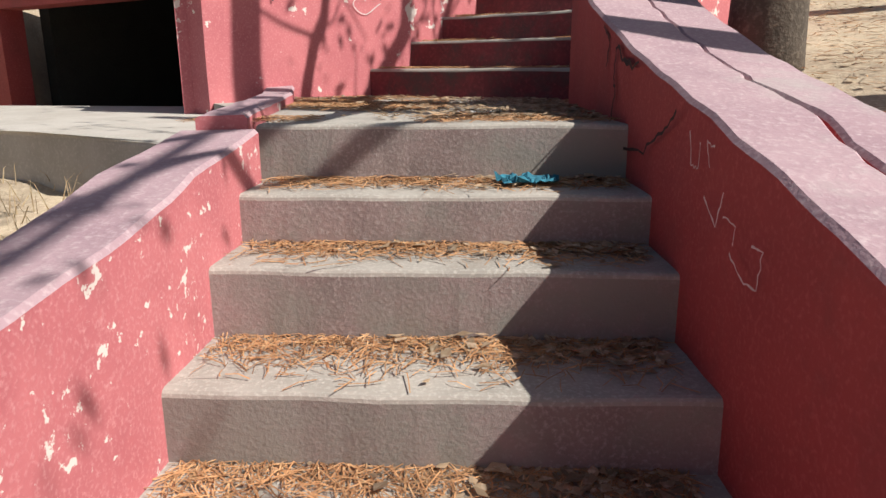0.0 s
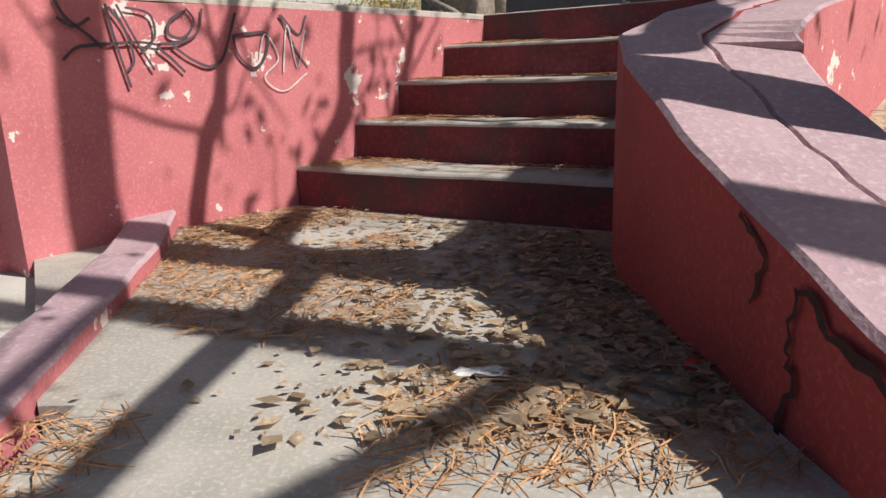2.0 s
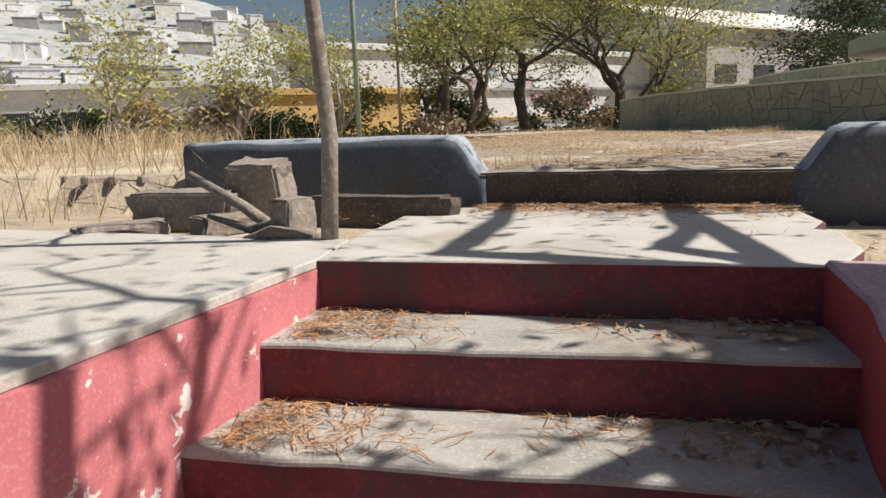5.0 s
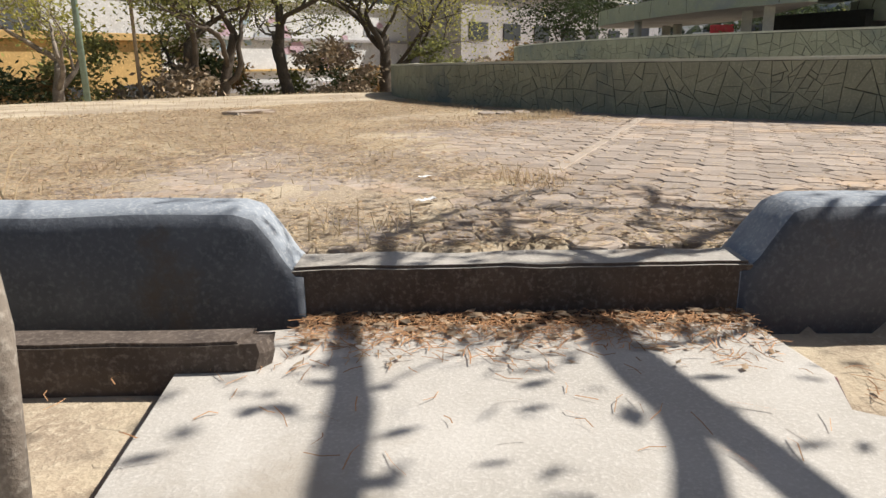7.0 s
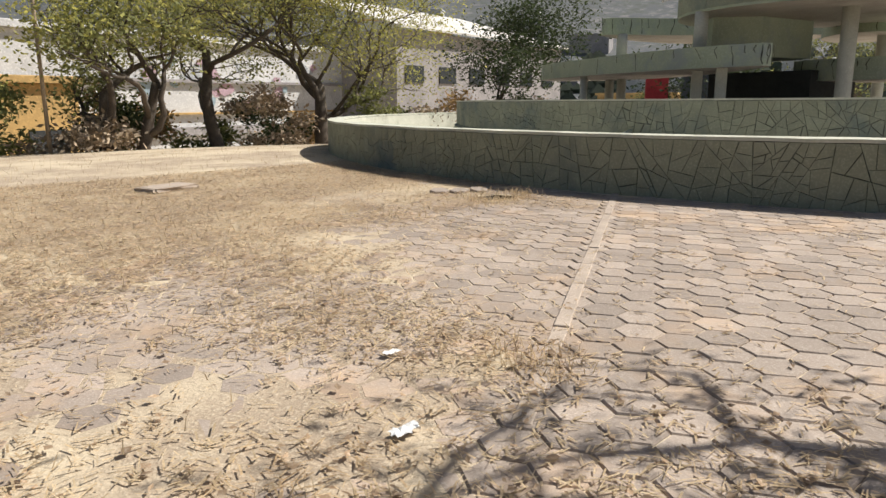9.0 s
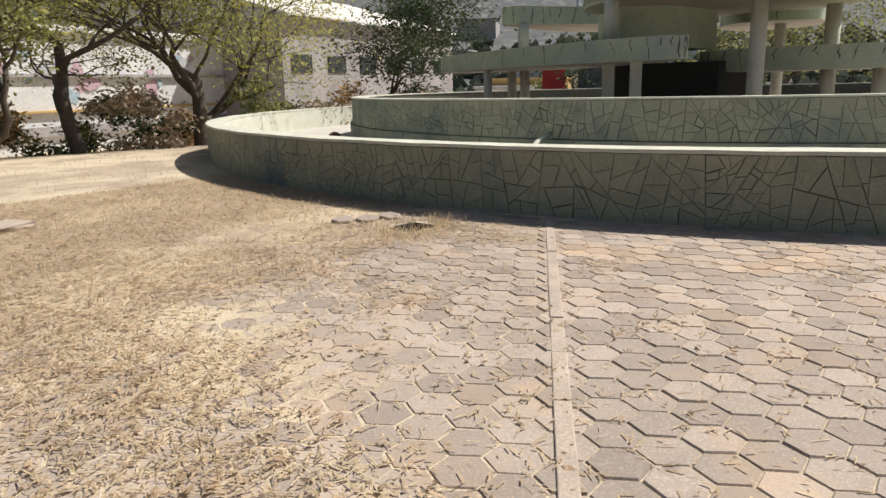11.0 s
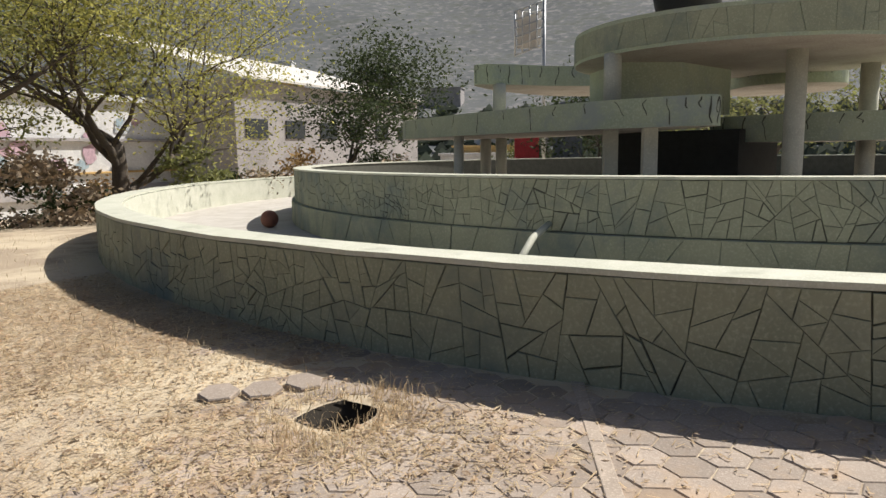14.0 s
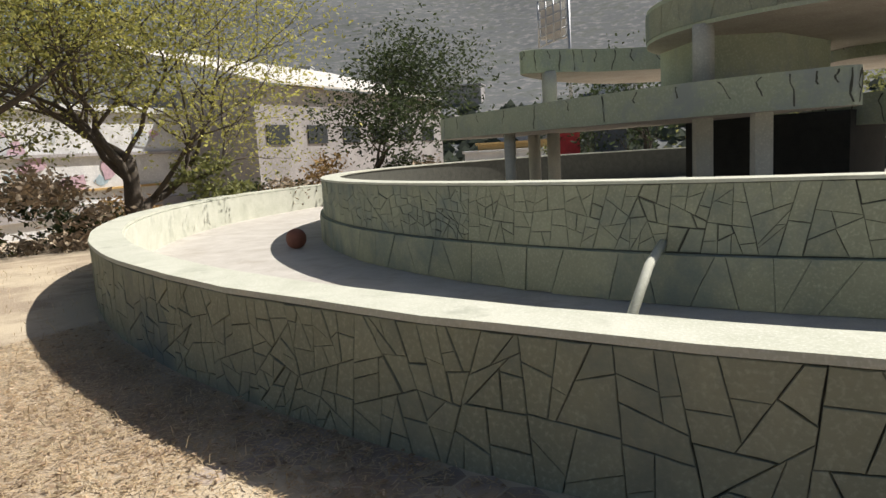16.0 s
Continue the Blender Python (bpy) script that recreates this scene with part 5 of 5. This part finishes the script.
rubble("concrete_block", 0.05, 8.05, 0.83, 0.62, 0.24, 0.22, -35, 1, STONE, "dark weathered concrete block in the dry grass")
rubble("concrete_block", 0.42, 7.95, 0.84, 0.30, 0.26, 0.36, -30, 2, STONE, "upright broken concrete block on the rubble pile", tilt=6)
rubble("stone", 0.20, 7.75, 0.84, 0.30, 0.2, 0.10, 20, 3, STONE, "rough stone at the foot of the rubble pile", "stone")
rubble("stone", -0.30, 7.85, 0.84, 0.42, 0.25, 0.08, 10, 4, STONE, "flat pale stone beside the slab", "stone")
rubble("stone", 0.46, 7.10, 0.86, 0.16, 0.14, 0.20, 30, 5, STONE, "rough block beside the slender tree", "stone")
rubble("concrete_beam", 0.98, 7.55, 0.80, 0.85, 0.12, 0.20, -38, 6, KERB, "low concrete edging beam behind the tree", "beam")
rubble("stone", -3.5, 9.5, 0.84, 0.45, 0.3, 0.22, 5, 7, STONE, "pale stone block standing on the slab", "stone")
rubble("flat_slab", 5.3, 16.0, 1.06, 0.75, 0.45, 0.07, 15, 8, STRIP, "loose concrete slab lying in dry grass", "slab")
for k, pts in enumerate(([(0.55, 6.98, 0.88), (0.40, 7.2, 0.94), (0.30, 7.35, 0.90), (0.12, 7.6, 0.95)], [(0.52, 6.95, 0.90), (0.35, 7.0, 0.93), (0.2, 7.15, 0.86)], [(0.45, 7.25, 0.86), (0.28, 7.45, 1.0), (0.05, 7.75, 1.15)])):
    tagged(part("root", tube_mesh("root", pts, [0.032, 0.028, 0.022, 0.012][:len(pts)], BARK_PALE, 7)), "twisted grey root beside the slender tree", "root", "roots")

bm = bmesh.new()
bmesh.ops.create_grid(bm, x_segments=14, y_segments=9, size=0.5)
for v in bm.verts:
    n = noise.noise_vector(v.co * 7)
    v.co = Vector((v.co.x * 0.19 + n.x * 0.03, v.co.y * 0.11 + n.y * 0.02, 0.016 + abs(n.z) * 0.045))
bmesh.ops.transform(bm, matrix=pose(0.36, 2.80, -0.19, 0, 0, 12), verts=bm.verts)
rag = tagged(part("rag", bm, TEAL), "crumpled teal plastic rag on a step", "rag")
bm = bmesh.new()
bmesh.ops.create_icosphere(bm, subdivisions=2, radius=0.022)
for v in bm.verts:
    v.co.z *= 0.5
    v.co += noise.noise_vector(v.co * 60) * 0.006 + Vector((0.63, 3.35, 0.012))
tagged(part("red_scrap", bm, RED_RAG), "small red plastic scrap on the landing", "litter")
for x, y, z, s in ((2.71, 8.26, PLAZA + 0.004, 0.06), (0.21, 3.35, 0.005, 0.05), (3.2, 8.9, PLAZA + 0.004, 0.04)):
    bm = bmesh.new()
    bmesh.ops.create_grid(bm, x_segments=6, y_segments=4, size=0.5)
    for v in bm.verts:
        n = noise.noise_vector(v.co * 5 + Vector((x, y, 0)))
        v.co = Vector((v.co.x * s * 2 + n.x * s * 0.4 + x, v.co.y * s + n.y * s * 0.3 + y, z + 0.006 + abs(n.z) * s * 0.3))
    tagged(part("paper_scrap", bm, PAPER), "crumpled white paper scrap on the ground", "litter", "paper scraps")


# ---- litter: needles, dead leaves, straw and grass ----
def scatter(name, spots, kind, seed, material, label, category="litter"):
    """Loose pieces lying at spots (x, y, z): needles as slivers, leaves as bent flakes, grass as blades."""
    r = random.Random(seed)
    verts, faces = [], []
    for x, y, z in spots:
        a = r.uniform(0, 2 * math.pi)
        o = len(verts)
        if kind == "needle":
            ln, w = r.uniform(0.02, 0.06), r.uniform(0.0008, 0.0018)
            dx, dy = math.cos(a) * ln, math.sin(a) * ln
            bx, by = r.uniform(-0.012, 0.012), r.uniform(-0.012, 0.012)
            h0, h1, h2 = r.uniform(0.002, 0.012), r.uniform(0.004, 0.016), r.uniform(0.002, 0.012)
            px, py = -math.sin(a) * w, math.cos(a) * w
            for t, h, ox, oy in ((-1, h0, 0, 0), (0, h1, bx, by), (1, h2, 0, 0)):
                verts += [(x + dx * t + ox - px, y + dy * t + oy - py, z + h), (x + dx * t + ox + px, y + dy * t + oy + py, z + h + 0.001)]
            faces += [(o, o + 1, o + 3, o + 2), (o + 2, o + 3, o + 5, o + 4)]
        elif kind == "leaf":
            s, w = r.uniform(0.008, 0.03) if r.random() < 0.5 else r.uniform(0.006, 0.016), r.uniform(0.35, 0.75)
            c, sn = math.cos(a), math.sin(a)
            h = r.uniform(0.002, 0.014)
            for u, v, hz in ((-1, 0, r.uniform(0, 0.4)), (0, -w, r.uniform(0, 0.5)), (1, 0, r.uniform(0, 0.5)), (0, w, r.uniform(0, 0.5))):
                verts.append((x + (c * u - sn * v) * s, y + (sn * u + c * v) * s, z + h + hz * s))
            faces += [(o, o + 1, o + 2), (o, o + 2, o + 3)]
        elif kind == "straw":
            ln, w = r.uniform(0.010, 0.040), r.uniform(0.0012, 0.0045)
            dx, dy = math.cos(a) * ln, math.sin(a) * ln
            px, py = -math.sin(a) * w, math.cos(a) * w
            h0, h1 = r.uniform(0.001, 0.007), r.uniform(0.002, 0.012)
            verts += [(x - dx - px, y - dy - py, z + h0), (x - dx + px, y - dy + py, z + h0), (x + dx + px, y + dy + py, z + h1), (x + dx - px, y + dy - py, z + h1)]
            faces.append((o, o + 1, o + 2, o + 3))
        else:
            ht = r.uniform(0.5, 1.2) * {"grass": 0.07, "tuft": 0.13}.get(kind, 0.5)
            w = {"grass": 0.003, "tuft": 0.0028}.get(kind, 0.005)
            lx, ly = r.gauss(0, 0.45) * ht, r.gauss(0, 0.45) * ht
            px, py = math.cos(a) * w, math.sin(a) * w
            verts += [(x - px, y - py, z), (x + px, y + py, z), (x + lx * 0.4 + px * 0.6, y + ly * 0.4 + py * 0.6, z + ht * 0.65), (x + lx * 0.4 - px * 0.6, y + ly * 0.4 - py * 0.6, z + ht * 0.65), (x + lx, y + ly, z + ht * r.uniform(0.75, 1))]
            faces += [(o, o + 1, o + 2, o + 3), (o + 3, o + 2, o + 4)]
    return tagged(part(name, mesh_from(name, verts, faces, material)), label, category, kind="stuff")


r5 = random.Random(31)
needles, leaves_on = [], []
for i, (y, z) in enumerate(LOWER[:6]):
    back = LOWER[i - 1][0] if i else 5.0
    if i == 0:
        continue
    depth_t = back - y
    for _ in range(1200):
        t = 1 - abs(r5.gauss(0, 0.33))
        if t > 0.05:
            needles.append((r5.uniform(-0.5, 0.68), y + depth_t * min(t, 0.97), z))
    for _ in range(240):
        t = 1 - abs(r5.gauss(0, 0.3))
        x = 0.68 - abs(r5.gauss(0, 0.28))
        if t > 0.05 and x > -0.5:
            leaves_on.append((x, y + depth_t * min(t, 0.97), z))
for _ in range(9000):
    x, y = r5.uniform(-0.85, 0.75), r5.uniform(2.97, 5.2)
    m = noise.noise((x * 2.1, y * 1.6, 4)) + 0.25 * (abs(x) - 0.3) + 0.10 * (y - 3.6)
    if m > -0.12 and y < 5.2 - (x + 0.5) * 0.56:
        needles.append((x, y, 0))
for _ in range(3000):
    x, y = 0.66 - abs(r5.gauss(0, 0.38)), r5.uniform(3.1, 4.9)
    if x > -0.8 and y < 5.2 - (x + 0.5) * 0.56:
        leaves_on.append((x, y, 0))
for _ in range(500):
    t = r5.random()
    p = Vector((-0.93, 4.9)).lerp(Vector((-0.50, 5.2)), t) + Vector((r5.uniform(0, 0.35), r5.uniform(-0.35, 0)))
    needles.append((p.x, p.y, 0))
    leaves_on.append((p.x + r5.uniform(-0.05, 0.05), p.y - 0.05, 0))
for i in range(4):
    l0, r0, l1, r1 = UP_L[i], UP_R[i], UP_L[i + 1], UP_R[i + 1]
    for _ in range(420):
        s, t = abs(r5.gauss(0, 0.14)), r5.uniform(0.1, 0.98)
        p = l0.lerp(l1, t).lerp(r0.lerp(r1, t), min(s, 1) * 1.0 + 0.02)
        needles.append((p.x, p.y, 0.18 * (i + 1)))
    for _ in range(160):
        s, t = r5.uniform(0.5, 0.98), 1 - abs(r5.gauss(0, 0.3))
        p = l0.lerp(l1, t).lerp(r0.lerp(r1, t), s)
        if t > 0.1:
            needles.append((p.x, p.y, 0.18 * (i + 1)))
    for _ in range(110):
        s, t = 1 - abs(r5.gauss(0, 0.14)), r5.uniform(0.3, 0.97)
        if s > 0:
            p = l0.lerp(l1, t).lerp(r0.lerp(r1, t), s * 0.98)
            leaves_on.append((p.x, p.y, 0.18 * (i + 1)))
for _ in range(1700):
    t = r5.random()
    p = KL.lerp(KR, t) - KN * (0.03 + abs(r5.gauss(0, 0.16)))
    needles.append((p.x, p.y, 0.9))
    if r5.random() < 0.3:
        leaves_on.append((p.x, p.y, 0.9))
for _ in range(300):
    p = Vector((r5.uniform(-1, 2.2), r5.uniform(5.8, 7.6)))
    if 0.0 < (p - KL).dot(KN) + 1.0 and (p - UP_L[4]).dot(KN) > 0.05 and (p - KL).dot(KN) < -0.1 and p.x > 0.7:
        needles.append((p.x, p.y, 0.9))
scatter("pine_needles", needles, "needle", 1, NEEDLE, "rust-brown pine needles drifted on the stairs")
scatter("dead_leaves", leaves_on, "leaf", 2, LEAF_DRY, "curled dead leaves lying on the stairs")

straw, plaza_leaves, grass = [], [], []
for _ in range(230000):
    x, y = r5.uniform(0.5, 11), r5.uniform(5.5, 18)
    p = Vector((x, y))
    k = (p - KL).dot(KN)
    if k < 0.22 or (p - Vector(POOL)).length < POOL_R + 0.06:
        continue
    if (p - HOLE_AT).length < 0.24:
        continue
    side = (p - S0).dot(SN)
    near_kerb = max(0, 1.6 - k) * 0.5 if k < 1.6 else 0
    dens = 0.10 + 0.9 * smooth01((side - 0.7) / 2.4 + 1.1 * noise.noise((x * 0.7, y * 0.7, 2))) if side > -0.2 else 0.06 + 0.6 * smooth01(noise.noise((x * 0.9, y * 0.9, 6)) * 2 - 0.5)
    if r5.random() < min(1, dens + near_kerb):
        straw.append((x, y, PLAZA - 0.001))
        if r5.random() < 0.22:
            plaza_leaves.append((x + 0.03, y, PLAZA - 0.003))
for _ in range(6500):
    x, y = r5.uniform(-2, 12), r5.uniform(7, 24)
    p = Vector((x, y))
    if (p - KL).dot(KN) < 0.5 or (p - Vector(POOL)).length < POOL_R + 0.06:
        continue
    side = (p - S0).dot(SN)
    if r5.random() < smooth01((side - 0.3) / 2.5 + 0.8 * noise.noise((x * 0.9, y * 0.9, 2))):
        grass.append((x, y, ground_height(x, y) + 0.03))
for _ in range(250):
    a, q = r5.uniform(0, 2 * math.pi), abs(r5.gauss(0.36, 0.08))
    grass.append((HOLE_AT.x + q * 1.2 * math.cos(a), HOLE_AT.y + q * math.sin(a), PLAZA - 0.02))
for _ in range(60):
    grass.append((3.6 + r5.gauss(0, 0.14), 8.35 + r5.gauss(0, 0.14), PLAZA - 0.02))
scatter("straw_litter", straw, "straw", 3, STRAW, "dry straw scattered over the plaza paving")
scatter("plaza_leaves", plaza_leaves, "leaf", 4, LEAF_DRY, "small dead leaves scattered over the plaza")
scatter("dry_grass", grass, "grass", 5, STRAW, "short dry yellow grass on the plaza", "grass")
tufts = []
for _ in range(420):
    a, q = r5.uniform(0, 2 * math.pi), abs(r5.gauss(0.33, 0.09))
    if math.sin(a) < 0.4 or r5.random() < 0.4:
        tufts.append((HOLE_AT.x + q * 1.3 * math.cos(a), HOLE_AT.y + q * math.sin(a), PLAZA - 0.02))
for tx, ty, n in ((3.6, 8.35, 60), (7.35, 11.85, 50), (8.2, 12.0, 40), (2.1, 8.0, 40)):
    for _ in range(n):
        tufts.append((tx + r5.gauss(0, 0.12), ty + r5.gauss(0, 0.12), PLAZA - 0.02))
scatter("grass_tufts", tufts, "tuft", 15, STRAW, "dead straw tufts round the hole in the paving", "grass")
tall = []
for _ in range(9000):
    x, y = r5.uniform(-14, 3.5), r5.uniform(8.6, 22)
    k = (Vector((x, y)) - KL).dot(KN)
    if x < 1.0 - 0.25 * (y - 8.6) + 3 * smooth01((y - 14) / 6) and not (x > -3.6 and y < 9.3 - 0.6 * (x + 3)):
        if noise.noise((x * 0.5, y * 0.5, 8)) > -0.35:
            tall.append((x, y, ground_height(x, y) - 0.02))
scatter("tall_dry_grass", tall, "tall", 6, STRAW, "tall dry straw-coloured grass beyond the slab", "grass")
bank_n, bank_l, left_g = [], [], []
for _ in range(9000):
    x, y = r5.uniform(1.2, 5.5), r5.uniform(-0.5, 6.3)
    if x > 1.25 + max(0, y - 4.2) * 0.75 and (Vector((x, y)) - KL).dot(KN) < -0.3:
        z = ground_height(x, y)
        bank_n.append((x, y, z + 0.01))
        if r5.random() < 0.3:
            bank_l.append((x + 0.02, y, z + 0.01))
for _ in range(2500):
    x, y = r5.uniform(-4.5, -0.85), r5.uniform(0.5, 3.4)
    left_g.append((x, y, ground_height(x, y)))
scatter("bank_needles", bank_n, "needle", 7, NEEDLE, "pine needles covering the bank beside the wall")
scatter("bank_leaves", bank_l, "leaf", 8, LEAF_DRY, "dead leaves covering the bank beside the wall")
scatter("low_dry_grass", left_g, "tuft", 9, STRAW, "dry grass growing below the low pink wall", "grass")
for k, (x, y, turn) in enumerate(((2.2, 3.0, 60), (2.8, 4.2, 20), (2.0, 1.6, 100))):
    d = Vector((math.cos(radians(turn)), math.sin(radians(turn))))
    z = ground_height(x, y) + 0.06
    tagged(part("fallen_branch", tube_mesh("fallen_branch", [(x - d.x * 0.6, y - d.y * 0.6, ground_height(x - d.x * 0.6, y - d.y * 0.6) + 0.05), (x, y, z + 0.02), (x + d.x * 0.7, y + d.y * 0.7, ground_height(x + d.x * 0.7, y + d.y * 0.7) + 0.05)], [0.06, 0.05, 0.03], BARK_PALE, 8)), "fallen grey branch lying on pine litter", "branch", "fallen branches")

# ---- pieces of the wall and the paving ----
for v, f in stone_jobs:
    adopt(new("stone", mesh_from("stone", v, f, GREEN)), pool)
for m in piece_list:
    ob = new("paver", paver_mesh)
    ob.matrix_basis = m
    adopt(ob, plaza)
